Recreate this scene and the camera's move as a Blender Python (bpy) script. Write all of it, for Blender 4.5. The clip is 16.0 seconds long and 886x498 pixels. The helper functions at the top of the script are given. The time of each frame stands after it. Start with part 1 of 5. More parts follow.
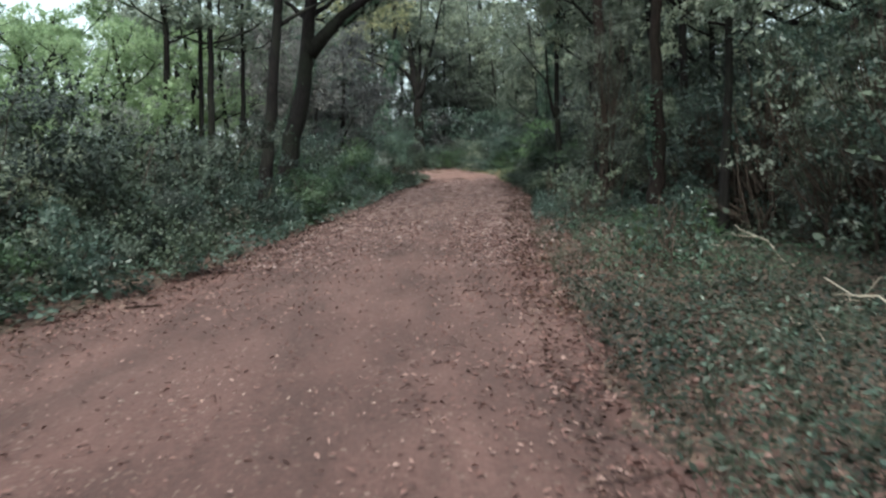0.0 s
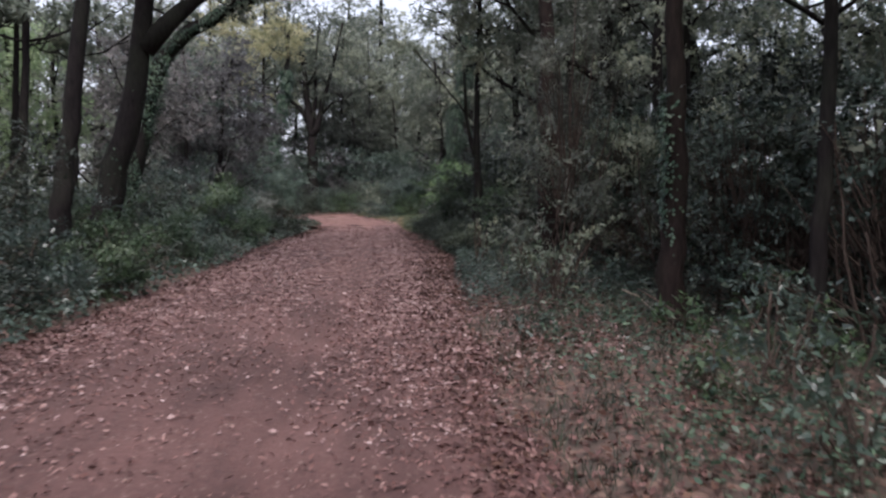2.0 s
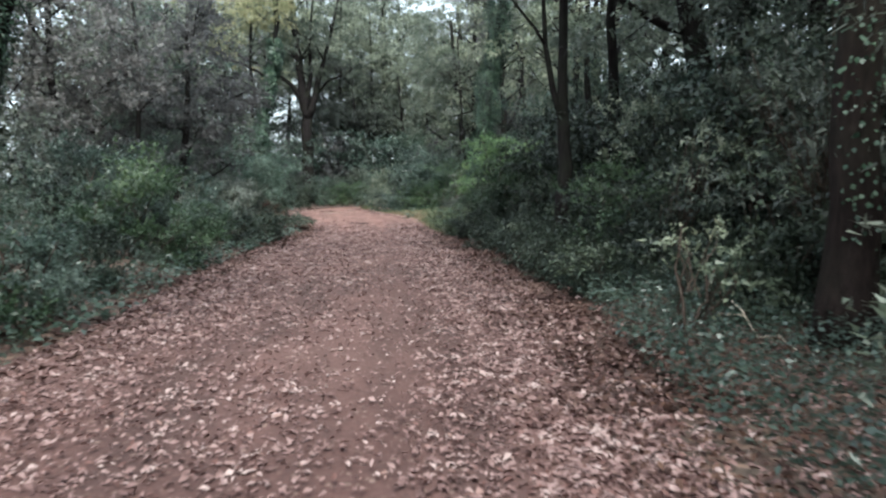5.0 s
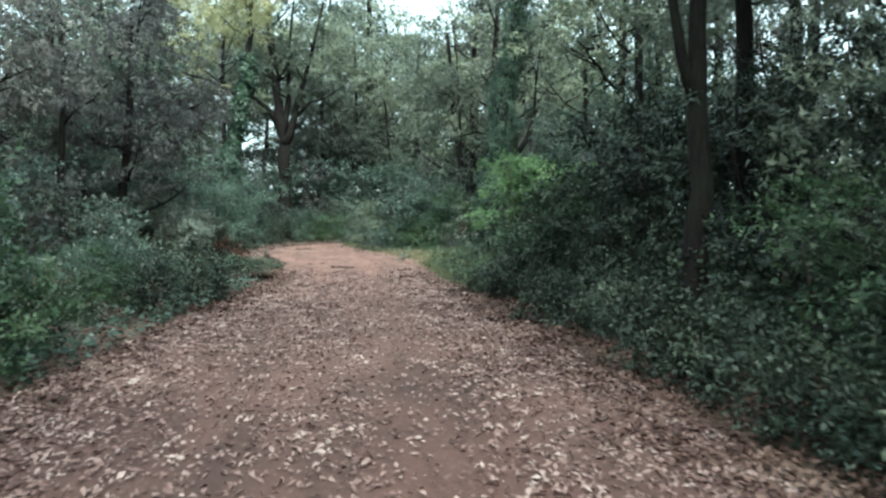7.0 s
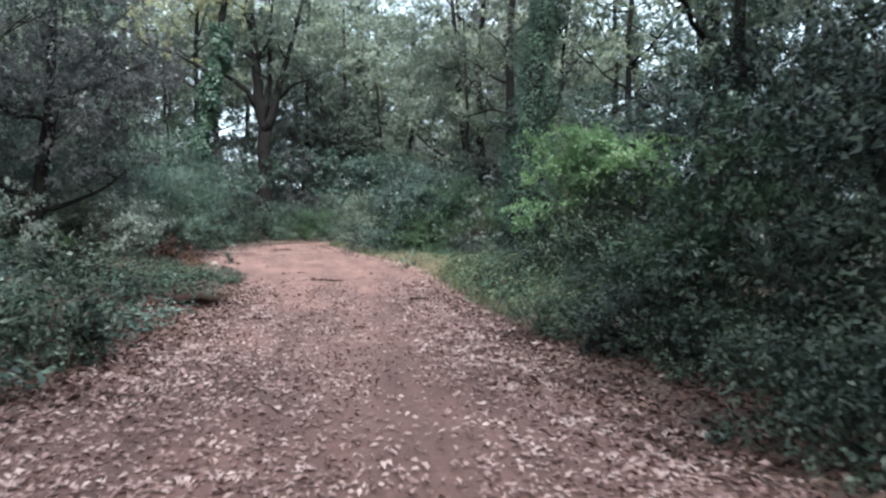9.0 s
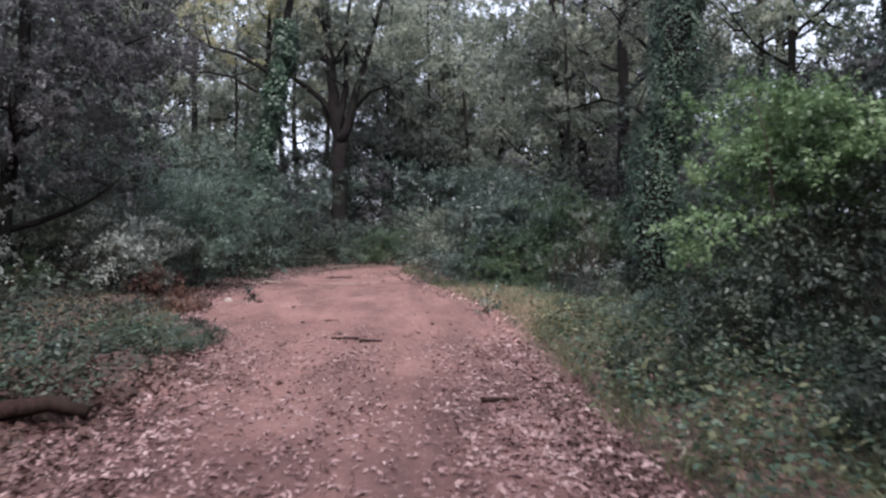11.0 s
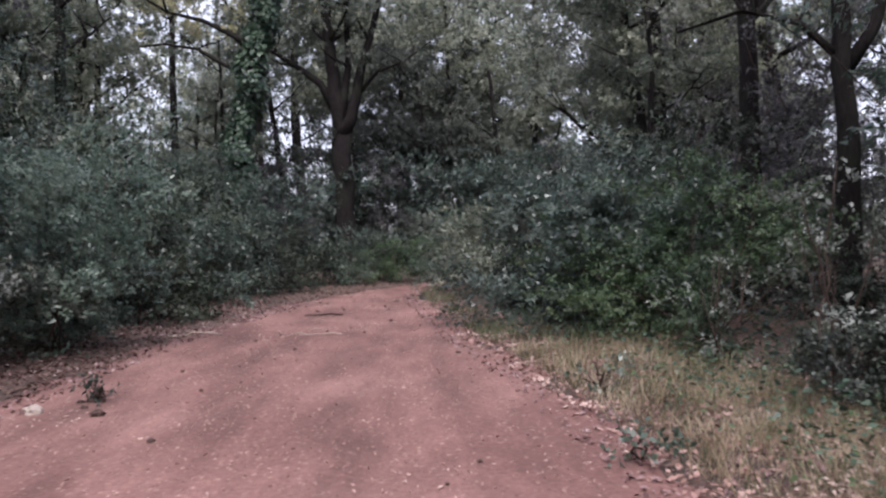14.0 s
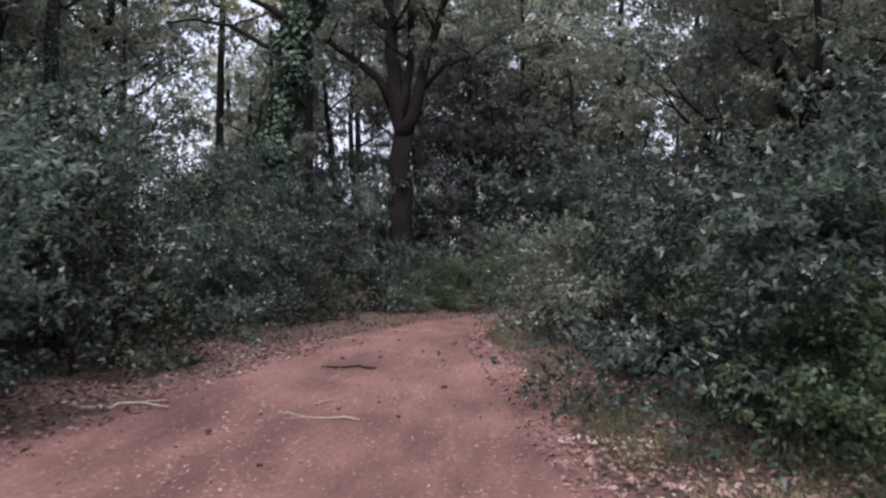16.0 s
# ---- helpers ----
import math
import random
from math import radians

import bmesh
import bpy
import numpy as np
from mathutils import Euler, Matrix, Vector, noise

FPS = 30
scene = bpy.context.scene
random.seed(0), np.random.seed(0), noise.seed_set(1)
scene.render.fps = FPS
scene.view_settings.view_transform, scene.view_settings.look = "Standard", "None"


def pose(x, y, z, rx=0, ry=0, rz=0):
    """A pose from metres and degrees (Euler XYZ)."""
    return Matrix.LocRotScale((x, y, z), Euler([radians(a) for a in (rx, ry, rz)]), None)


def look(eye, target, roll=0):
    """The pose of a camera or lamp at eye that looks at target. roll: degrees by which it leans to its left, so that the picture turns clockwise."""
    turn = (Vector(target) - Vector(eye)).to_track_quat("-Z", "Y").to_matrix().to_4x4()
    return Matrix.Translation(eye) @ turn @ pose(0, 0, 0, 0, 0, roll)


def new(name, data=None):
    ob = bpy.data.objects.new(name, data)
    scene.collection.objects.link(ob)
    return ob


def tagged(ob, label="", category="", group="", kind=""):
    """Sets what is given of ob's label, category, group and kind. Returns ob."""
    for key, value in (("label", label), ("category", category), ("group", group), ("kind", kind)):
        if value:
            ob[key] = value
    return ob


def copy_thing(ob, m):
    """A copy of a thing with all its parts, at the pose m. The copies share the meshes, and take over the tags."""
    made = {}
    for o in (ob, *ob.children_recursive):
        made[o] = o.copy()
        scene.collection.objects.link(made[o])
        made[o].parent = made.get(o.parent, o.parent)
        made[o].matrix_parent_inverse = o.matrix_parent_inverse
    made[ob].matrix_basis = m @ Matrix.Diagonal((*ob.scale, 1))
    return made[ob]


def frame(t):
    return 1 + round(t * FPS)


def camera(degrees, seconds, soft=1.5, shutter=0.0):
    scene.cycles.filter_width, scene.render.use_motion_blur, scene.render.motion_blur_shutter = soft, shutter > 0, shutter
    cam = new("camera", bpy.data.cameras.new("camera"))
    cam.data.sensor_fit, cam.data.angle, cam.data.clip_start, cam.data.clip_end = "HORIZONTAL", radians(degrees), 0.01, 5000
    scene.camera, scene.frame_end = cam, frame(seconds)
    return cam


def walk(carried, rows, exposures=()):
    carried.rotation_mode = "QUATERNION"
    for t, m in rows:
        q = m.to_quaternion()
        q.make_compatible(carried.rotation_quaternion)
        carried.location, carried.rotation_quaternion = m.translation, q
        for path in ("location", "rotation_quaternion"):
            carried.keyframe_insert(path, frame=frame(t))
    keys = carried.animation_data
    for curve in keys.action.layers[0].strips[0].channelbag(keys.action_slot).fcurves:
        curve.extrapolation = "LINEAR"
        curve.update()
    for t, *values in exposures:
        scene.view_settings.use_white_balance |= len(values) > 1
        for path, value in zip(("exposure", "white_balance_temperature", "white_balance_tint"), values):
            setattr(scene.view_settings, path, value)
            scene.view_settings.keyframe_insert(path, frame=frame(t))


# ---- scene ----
cam = camera(58.7, 16.0, soft=2.4, shutter=0.3)
METRES, EYE, TILT, LEAN, TURN = 45.455, 1.5, 0.0, 0.0, 0.0
ROWS = [
    (0.0, 0.0, 0.0, 0.0, -0.18, -7.18, 1.41),
    (0.5, -0.0015, 0.0316, -0.0002, -0.36, -4.71, -0.46),
    (1.0, -0.0016, 0.0636, -0.0004, -0.82, -3.68, -0.59),
    (1.5, -0.0001, 0.0957, -0.0012, -2.82, -4.23, -0.01),
    (2.0, 0.004, 0.1284, -0.0014, -7.6, -4.01, -0.38),
    (2.5, 0.0056, 0.1626, -0.0017, -8.43, -3.74, -1.27),
    (3.0, 0.007, 0.194, -0.0022, -7.35, -3.18, -0.7),
    (3.5, 0.0051, 0.2273, -0.0028, -6.49, -3.05, -0.5),
    (4.0, 0.003, 0.2596, -0.0036, -6.17, -3.6, 0.2),
    (6.5, 0.0057, 0.4281, -0.0058, -9.71, -5.13, -0.37),
    (7.0, 0.0064, 0.4613, -0.0056, -8.99, -2.17, -0.15),
    (7.5, 0.0081, 0.493, -0.0056, -9.91, -3.1, -1.02),
    (8.0, 0.0092, 0.524, -0.0061, -10.31, -4.01, -1.86),
    (8.5, 0.0094, 0.5554, -0.0061, -10.63, -3.13, -1.02),
    (11.0, 0.0312, 0.7109, -0.0054, -3.23, -1.07, -0.71),
    (11.5, 0.034, 0.7423, -0.0045, -1.5, 0.45, -0.82),
    (12.0, 0.0359, 0.7718, -0.004, -0.04, 1.83, 0.3),
    (12.5, 0.0355, 0.8018, -0.0038, -0.18, 0.94, 1.49),
    (13.0, 0.0347, 0.8319, -0.0037, -0.97, -0.46, 1.69),
    (13.5, 0.0345, 0.8604, -0.0032, -1.45, -0.25, 1.6),
    (14.0, 0.0347, 0.8894, -0.0033, -1.61, -0.72, 1.36),
    (14.5, 0.0342, 0.9168, -0.0032, 0.31, -1.4, 1.78),
    (15.0, 0.033, 0.9443, -0.0019, 3.99, -0.29, -0.79),
    (15.5, 0.0333, 0.9709, -0.0019, 4.17, 0.08, -0.09),
    (16.0, 0.0317, 0.9973, -0.0015, 2.91, 0.54, -0.73),
]
EXPOSURES = [(0.0, 1.34, 6080, -11), (0.5, 1.04, 6180, -10), (1.0, 0.59, 6230, 1), (1.5, 0.44, 6360, 11), (2.0, 1.04, 6160, 13), (2.5, 1.64, 6210, 15), (3.5, 1.39, 6260, 13), (4.2, 1.44, 6160, 9), (6.3, 2.0, 5810, -23), (7.0, 1.83, 5810, -21), (8.0, 2.02, 5660, -13), (8.7, 1.96, 5660, -9), (10.8, 1.39, 5920, 12), (11.5, 1.36, 6070, 17), (12.5, 1.11, 6270, 22), (13.0, 1.16, 6220, 21), (14.0, 1.21, 6070, 18), (15.0, 1.16, 5920, -4), (16.0, 0.93, 6120, 16)]
walk(cam, [(t, pose(0, 0, EYE, TILT, LEAN, TURN) @ pose(METRES * x, METRES * y, METRES * z, 90 + pitch, roll, yaw)) for t, x, y, z, yaw, pitch, roll in ROWS], EXPOSURES)

# ---- world and light: an overcast evening over a wood ----
SUN_ELEVATION, SUN_AZIMUTH = radians(58), radians(182)
world = bpy.data.worlds.new("sky")
scene.world = world
world.use_nodes = True
wn = world.node_tree
sky = wn.nodes.new("ShaderNodeTexSky")
sky.sky_type, sky.sun_disc, sky.sun_elevation, sky.sun_rotation = "NISHITA", False, SUN_ELEVATION, SUN_AZIMUTH
sky.dust_density, sky.air_density = 4.0, 1.0
cloud = wn.nodes.new("ShaderNodeMix")
cloud.data_type = "RGBA"
cloud.inputs["Factor"].default_value = 0.8
cloud.inputs["B"].default_value = (3.7, 3.75, 4.1, 1)
wn.links.new(sky.outputs["Color"], cloud.inputs["A"])
wn.links.new(cloud.outputs["Result"], wn.nodes["Background"].inputs["Color"])
wn.nodes["Background"].inputs["Strength"].default_value = 0.15
sun = new("sun", bpy.data.lights.new("sun", "SUN"))
sun.data.energy, sun.data.angle, sun.data.color = 2.0, radians(30), (1.0, 0.95, 0.88)
sun.matrix_world = look((0, 0, 30), (-30 * math.sin(SUN_AZIMUTH) / math.tan(SUN_ELEVATION), -30 * math.cos(SUN_AZIMUTH) / math.tan(SUN_ELEVATION), 0))


# ---- materials ----
def node_material(name):
    m = bpy.data.materials.new(name)
    m.use_nodes = True
    return m, m.node_tree.nodes, m.node_tree.links, m.node_tree.nodes["Principled BSDF"]


def ramp(nodes, stops):
    r = nodes.new("ShaderNodeValToRGB")
    r.color_ramp.elements[0].position, r.color_ramp.elements[0].color = stops[0][0], (*stops[0][1], 1)
    r.color_ramp.elements[1].position, r.color_ramp.elements[1].color = stops[-1][0], (*stops[-1][1], 1)
    for p, c in stops[1:-1]:
        r.color_ramp.elements.new(p).color = (*c, 1)
    return r


def leaf_material(name, stops, rough=0.5, through_light=0.42, patch=1.2, own_tone=1.0, gloss=0.5):
    """Leaves: each leaf has its own shade out of stops, and whole patches lean lighter or darker."""
    m, n, l, b = node_material(name)
    geo, noi, add, sep = n.new("ShaderNodeNewGeometry"), n.new("ShaderNodeTexNoise"), n.new("ShaderNodeMath"), n.new("ShaderNodeMath")
    noi.inputs["Scale"].default_value, noi.inputs["Detail"].default_value = patch, 2
    l.new(geo.outputs["Position"], noi.inputs["Vector"])
    sep.operation, sep.inputs[1].default_value, sep.inputs[2].default_value = "MULTIPLY_ADD", 2.5, -0.95
    l.new(noi.outputs["Fac"], sep.inputs[0])
    add.operation, add.inputs[1].default_value = "MULTIPLY_ADD", 0.38
    l.new(geo.outputs["Random Per Island"], add.inputs[0])
    l.new(sep.outputs[0], add.inputs[2])
    r = ramp(n, stops)
    l.new(add.outputs[0], r.inputs["Fac"])
    info, own, tone = n.new("ShaderNodeObjectInfo"), ramp(n, [(0.0, (0.62, 0.64, 0.66)), (0.5, (1, 1, 1)), (1.0, (1.4, 1.36, 1.25))]), n.new("ShaderNodeMix")
    l.new(info.outputs["Random"], own.inputs["Fac"])
    tone.data_type, tone.blend_type = "RGBA", "MULTIPLY"
    tone.inputs["Factor"].default_value = own_tone
    l.new(r.outputs["Color"], tone.inputs["A"])
    l.new(own.outputs["Color"], tone.inputs["B"])
    l.new(tone.outputs["Result"], b.inputs["Base Color"])
    b.inputs["Roughness"].default_value = rough
    b.inputs["Specular IOR Level"].default_value = gloss
    tr, mix = n.new("ShaderNodeBsdfTranslucent"), n.new("ShaderNodeMixShader")
    l.new(tone.outputs["Result"], tr.inputs["Color"])
    mix.inputs["Fac"].default_value = through_light
    l.new(b.outputs[0], mix.inputs[1])
    l.new(tr.outputs[0], mix.inputs[2])
    l.new(mix.outputs[0], n["Material Output"].inputs["Surface"])
    return m


def bark_material(name, dark, light, moss=0.0):
    m, n, l, b = node_material(name)
    tc, mp, noi, big = n.new("ShaderNodeTexCoord"), n.new("ShaderNodeMapping"), n.new("ShaderNodeTexNoise"), n.new("ShaderNodeTexNoise")
    mp.inputs["Scale"].default_value = (14, 14, 3)
    l.new(tc.outputs["Object"], mp.inputs["Vector"])
    l.new(mp.outputs[0], noi.inputs["Vector"])
    noi.inputs["Scale"].default_value, noi.inputs["Detail"].default_value, noi.inputs["Roughness"].default_value = 1.6, 6, 0.7
    r = ramp(n, [(0.3, dark), (0.7, light)])
    l.new(noi.outputs["Fac"], r.inputs["Fac"])
    l.new(tc.outputs["Object"], big.inputs["Vector"])
    big.inputs["Scale"].default_value, big.inputs["Detail"].default_value = 1.4, 4
    mr = ramp(n, [(0.45, (0, 0, 0)), (0.7, (moss, moss, moss))])
    l.new(big.outputs["Fac"], mr.inputs["Fac"])
    mix = n.new("ShaderNodeMix")
    mix.data_type = "RGBA"
    l.new(mr.outputs["Color"], mix.inputs["Factor"])
    l.new(r.outputs["Color"], mix.inputs["A"])
    mix.inputs["B"].default_value = (0.032, 0.04, 0.024, 1)
    l.new(mix.outputs["Result"], b.inputs["Base Color"])
    bump = n.new("ShaderNodeBump")
    bump.inputs["Strength"].default_value, bump.inputs["Distance"].default_value = 0.9, 0.03
    l.new(noi.outputs["Fac"], bump.inputs["Height"])
    l.new(bump.outputs[0], b.inputs["Normal"])
    b.inputs["Roughness"].default_value = 0.9
    b.inputs["Specular IOR Level"].default_value = 0.1
    return m


def soil_material(name, base, fleck, scale, amount, litter_shade=None):
    """Trodden earth: soft stains, crumbs, and small flecks of leaf."""
    m, n, l, b = node_material(name)
    tc = n.new("ShaderNodeTexCoord")
    stain, crumb, vor = n.new("ShaderNodeTexNoise"), n.new("ShaderNodeTexNoise"), n.new("ShaderNodeTexVoronoi")
    for node, s in ((stain, 0.45), (crumb, 28.0), (vor, scale)):
        node.inputs["Scale"].default_value = s
        l.new(tc.outputs["Object"], node.inputs["Vector"])
    stain.inputs["Detail"].default_value, crumb.inputs["Detail"].default_value, crumb.inputs["Roughness"].default_value = 5, 5, 0.7
    vor.inputs["Randomness"].default_value = 1
    r = ramp(n, base)
    mixf = n.new("ShaderNodeMath")
    mixf.operation, mixf.inputs[1].default_value = "MULTIPLY_ADD", 0.5
    l.new(stain.outputs["Fac"], mixf.inputs[0])
    half = n.new("ShaderNodeMath")
    half.operation, half.inputs[1].default_value = "MULTIPLY", 0.5
    l.new(crumb.outputs["Fac"], half.inputs[0])
    l.new(half.outputs[0], mixf.inputs[2])
    l.new(mixf.outputs[0], r.inputs["Fac"])
    sepc = n.new("ShaderNodeSeparateColor")
    l.new(vor.outputs["Color"], sepc.inputs[0])
    pick = ramp(n, [(1 - amount, (0, 0, 0)), (1 - amount + 0.02, (1, 1, 1))])
    l.new(sepc.outputs[0], pick.inputs["Fac"])
    fl = ramp(n, fleck)
    l.new(sepc.outputs[1], fl.inputs["Fac"])
    mix = n.new("ShaderNodeMix")
    mix.data_type = "RGBA"
    l.new(pick.outputs["Color"], mix.inputs["Factor"])
    l.new(r.outputs["Color"], mix.inputs["A"])
    l.new(fl.outputs["Color"], mix.inputs["B"])
    l.new(mix.outputs["Result"], b.inputs["Base Color"])
    # Short of y 38-47 the shade between litter leaves is multiplied into the earth's colour.
    if litter_shade:
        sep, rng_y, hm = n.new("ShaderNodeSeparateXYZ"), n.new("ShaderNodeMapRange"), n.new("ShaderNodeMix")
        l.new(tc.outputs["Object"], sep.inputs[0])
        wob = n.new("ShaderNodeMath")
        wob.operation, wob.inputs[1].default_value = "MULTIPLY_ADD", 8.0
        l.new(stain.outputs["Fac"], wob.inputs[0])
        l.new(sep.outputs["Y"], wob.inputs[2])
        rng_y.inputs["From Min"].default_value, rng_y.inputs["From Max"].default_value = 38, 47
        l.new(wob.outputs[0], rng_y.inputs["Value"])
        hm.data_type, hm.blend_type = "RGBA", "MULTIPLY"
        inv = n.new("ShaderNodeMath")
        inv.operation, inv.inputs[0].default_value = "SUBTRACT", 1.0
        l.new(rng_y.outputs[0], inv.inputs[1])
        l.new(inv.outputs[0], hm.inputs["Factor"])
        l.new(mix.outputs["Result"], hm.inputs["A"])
        hm.inputs["B"].default_value = (*litter_shade, 1)
        smp, streak, sm = n.new("ShaderNodeMapping"), n.new("ShaderNodeTexNoise"), n.new("ShaderNodeMix")
        smp.inputs["Scale"].default_value = (1.5, 0.35, 1.0)
        l.new(tc.outputs["Object"], smp.inputs["Vector"])
        l.new(smp.outputs[0], streak.inputs["Vector"])
        streak.inputs["Scale"].default_value, streak.inputs["Detail"].default_value, streak.inputs["Roughness"].default_value = 1.0, 6, 0.65
        sr = ramp(n, [(0.36, (0.68, 0.66, 0.66)), (0.5, (1.0, 1.0, 1.0)), (0.66, (1.32, 1.36, 1.36))])
        l.new(streak.outputs["Fac"], sr.inputs["Fac"])
        sm.data_type, sm.blend_type = "RGBA", "MULTIPLY"
        sm.inputs["Factor"].default_value = 1.0
        l.new(hm.outputs["Result"], sm.inputs["A"])
        l.new(sr.outputs["Color"], sm.inputs["B"])
        l.new(sm.outputs["Result"], b.inputs["Base Color"])
    bump = n.new("ShaderNodeBump")
    bump.inputs["Strength"].default_value, bump.inputs["Distance"].default_value = 0.7, 0.02
    l.new(mixf.outputs[0], bump.inputs["Height"])
    l.new(bump.outputs[0], b.inputs["Normal"])
    b.inputs["Roughness"].default_value = 0.95
    return m


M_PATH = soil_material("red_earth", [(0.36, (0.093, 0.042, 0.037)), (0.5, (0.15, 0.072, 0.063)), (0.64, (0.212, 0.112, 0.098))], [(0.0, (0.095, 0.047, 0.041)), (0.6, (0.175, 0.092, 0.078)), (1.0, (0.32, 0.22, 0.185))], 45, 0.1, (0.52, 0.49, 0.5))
M_SOIL = soil_material("leaf_mould", [(0.3, (0.035, 0.025, 0.02)), (0.5, (0.06, 0.04, 0.032)), (0.75, (0.10, 0.068, 0.052))], [(0.0, (0.06, 0.035, 0.028)), (0.6, (0.12, 0.07, 0.055)), (1.0, (0.18, 0.115, 0.09))], 18, 0.45)
M_BARK = bark_material("grey_brown_bark", (0.006, 0.005, 0.0055), (0.026, 0.021, 0.021), 0.35)
M_BARK_RED = bark_material("red_brown_bark", (0.009, 0.0065, 0.006), (0.031, 0.021, 0.0195), 0.2)
M_TWIG = bark_material("twig_bark", (0.035, 0.025, 0.022), (0.1, 0.074, 0.062))
M_DARK = leaf_material("dark_evergreen_leaf", [(0.1, (0.026, 0.042, 0.033)), (0.5, (0.058, 0.088, 0.07)), (0.95, (0.145, 0.182, 0.15))], 0.34, gloss=0.7)
M_TEAL = leaf_material("bluish_green_leaf", [(0.1, (0.04, 0.066, 0.054)), (0.5, (0.085, 0.13, 0.106)), (0.95, (0.19, 0.245, 0.205))], 0.32, gloss=0.7)
M_LIVE = leaf_material("lively_green_leaf", [(0.1, (0.045, 0.075, 0.035)), (0.5, (0.09, 0.14, 0.066)), (0.95, (0.17, 0.23, 0.115))], 0.42, own_tone=0.0)
M_OAK = leaf_material("grey_green_oak_leaf", [(0.1, (0.068, 0.084, 0.062)), (0.5, (0.138, 0.162, 0.122)), (0.95, (0.25, 0.264, 0.206))], 0.45, gloss=0.7)
# Oak leaf paled in colour for the open-sky light and haze on far crowns.
M_FAR = leaf_material("sky_lit_oak_leaf", [(0.1, (0.13, 0.147, 0.112)), (0.5, (0.235, 0.258, 0.2)), (0.95, (0.37, 0.385, 0.31))], 0.5)
M_DUSK = leaf_material("brown_grey_oak_leaf", [(0.1, (0.05, 0.049, 0.051)), (0.5, (0.105, 0.1, 0.102)), (0.95, (0.2, 0.185, 0.19))], 0.45)
M_MID = leaf_material("green_leaf", [(0.1, (0.027, 0.049, 0.026)), (0.5, (0.056, 0.092, 0.046)), (0.95, (0.108, 0.147, 0.078))], 0.45)
M_BRIGHT = leaf_material("fresh_green_leaf", [(0.1, (0.075, 0.125, 0.055)), (0.5, (0.14, 0.215, 0.095)), (0.95, (0.24, 0.32, 0.16))], 0.42, 0.42, own_tone=0.0)
# Yellow leaf, its colour brightened for the sun on the high crowns.
M_GOLD = leaf_material("sunlit_yellow_leaf", [(0.1, (0.213, 0.225, 0.125)), (0.5, (0.388, 0.375, 0.219)), (0.95, (0.575, 0.525, 0.338))], 0.5, 0.6, own_tone=0.0)
M_IVY = leaf_material("ivy_leaf", [(0.1, (0.014, 0.03, 0.019)), (0.5, (0.035, 0.067, 0.042)), (0.95, (0.095, 0.138, 0.088))], 0.42, 0.2, 3.0, own_tone=0.0, gloss=0.4)
M_FALLEN = leaf_material("fallen_brown_leaf", [(0.05, (0.085, 0.047, 0.045)), (0.4, (0.2, 0.121, 0.117)), (0.7, (0.285, 0.189, 0.183)), (1.0, (0.41, 0.305, 0.295))], 0.7, 0.1, 5.0, own_tone=0.0, gloss=0.2)
# Redder fallen leaf, also darkened in colour for the shadows along the near verge.
M_RUSSET = leaf_material("shaded_russet_leaf", [(0.05, (0.05, 0.024, 0.022)), (0.4, (0.125, 0.062, 0.056)), (0.7, (0.19, 0.105, 0.095)), (1.0, (0.3, 0.19, 0.172))], 0.7, 0.1, 5.0, own_tone=0.0, gloss=0.2)
M_DAMP_SHADE = leaf_material("damp_shaded_leaf", [(0.05, (0.034, 0.018, 0.016)), (0.5, (0.078, 0.042, 0.036)), (1.0, (0.165, 0.102, 0.088))], 0.6, 0.1, 0.8, own_tone=0.0, gloss=0.2)
M_BITS = leaf_material("bleached_leaf_bits", [(0.05, (0.2, 0.11, 0.09)), (0.5, (0.34, 0.21, 0.18)), (1.0, (0.55, 0.43, 0.38))], 0.7, 0.1, 0.8, own_tone=0.0, gloss=0.2)
M_STRAW = leaf_material("dry_grass", [(0.1, (0.18, 0.14, 0.09)), (0.5, (0.33, 0.265, 0.18)), (0.95, (0.48, 0.41, 0.3))], 0.7, 0.3, own_tone=0.0, gloss=0.2)
M_GRASS = leaf_material("green_grass", [(0.1, (0.055, 0.065, 0.035)), (0.5, (0.105, 0.12, 0.06)), (0.95, (0.21, 0.205, 0.11))], 0.6, 0.35, own_tone=0.0)
# Green leaf taken near black: the shade under overhanging trees, put into its colour.
M_DEEP_SHADE = leaf_material("deep_shade_green_leaf", [(0.1, (0.0113, 0.0172, 0.0126)), (0.5, (0.0253, 0.0343, 0.0246)), (0.95, (0.0597, 0.0721, 0.051))], 0.45, 0.1, gloss=0.3)
M_SILVER = leaf_material("silvery_leaf", [(0.1, (0.15, 0.165, 0.14)), (0.5, (0.25, 0.27, 0.24)), (0.95, (0.38, 0.4, 0.36))], 0.45, 0.3, own_tone=0.0)
M_RUST = leaf_material("rust_brown_dead_leaf", [(0.1, (0.035, 0.018, 0.014)), (0.5, (0.08, 0.04, 0.03)), (0.95, (0.14, 0.078, 0.058))], 0.7, 0.2, own_tone=0.0, gloss=0.2)
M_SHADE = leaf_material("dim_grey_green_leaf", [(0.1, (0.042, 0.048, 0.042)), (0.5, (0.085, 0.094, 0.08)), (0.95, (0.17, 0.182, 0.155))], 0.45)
# Green leaf lightened to carry the sunlight of the opening in its colour.
M_SUNLIT = leaf_material("sunlit_green_leaf", [(0.1, (0.17, 0.235, 0.12)), (0.5, (0.28, 0.365, 0.2)), (0.95, (0.42, 0.5, 0.31))], 0.45, 0.55, own_tone=0.0)
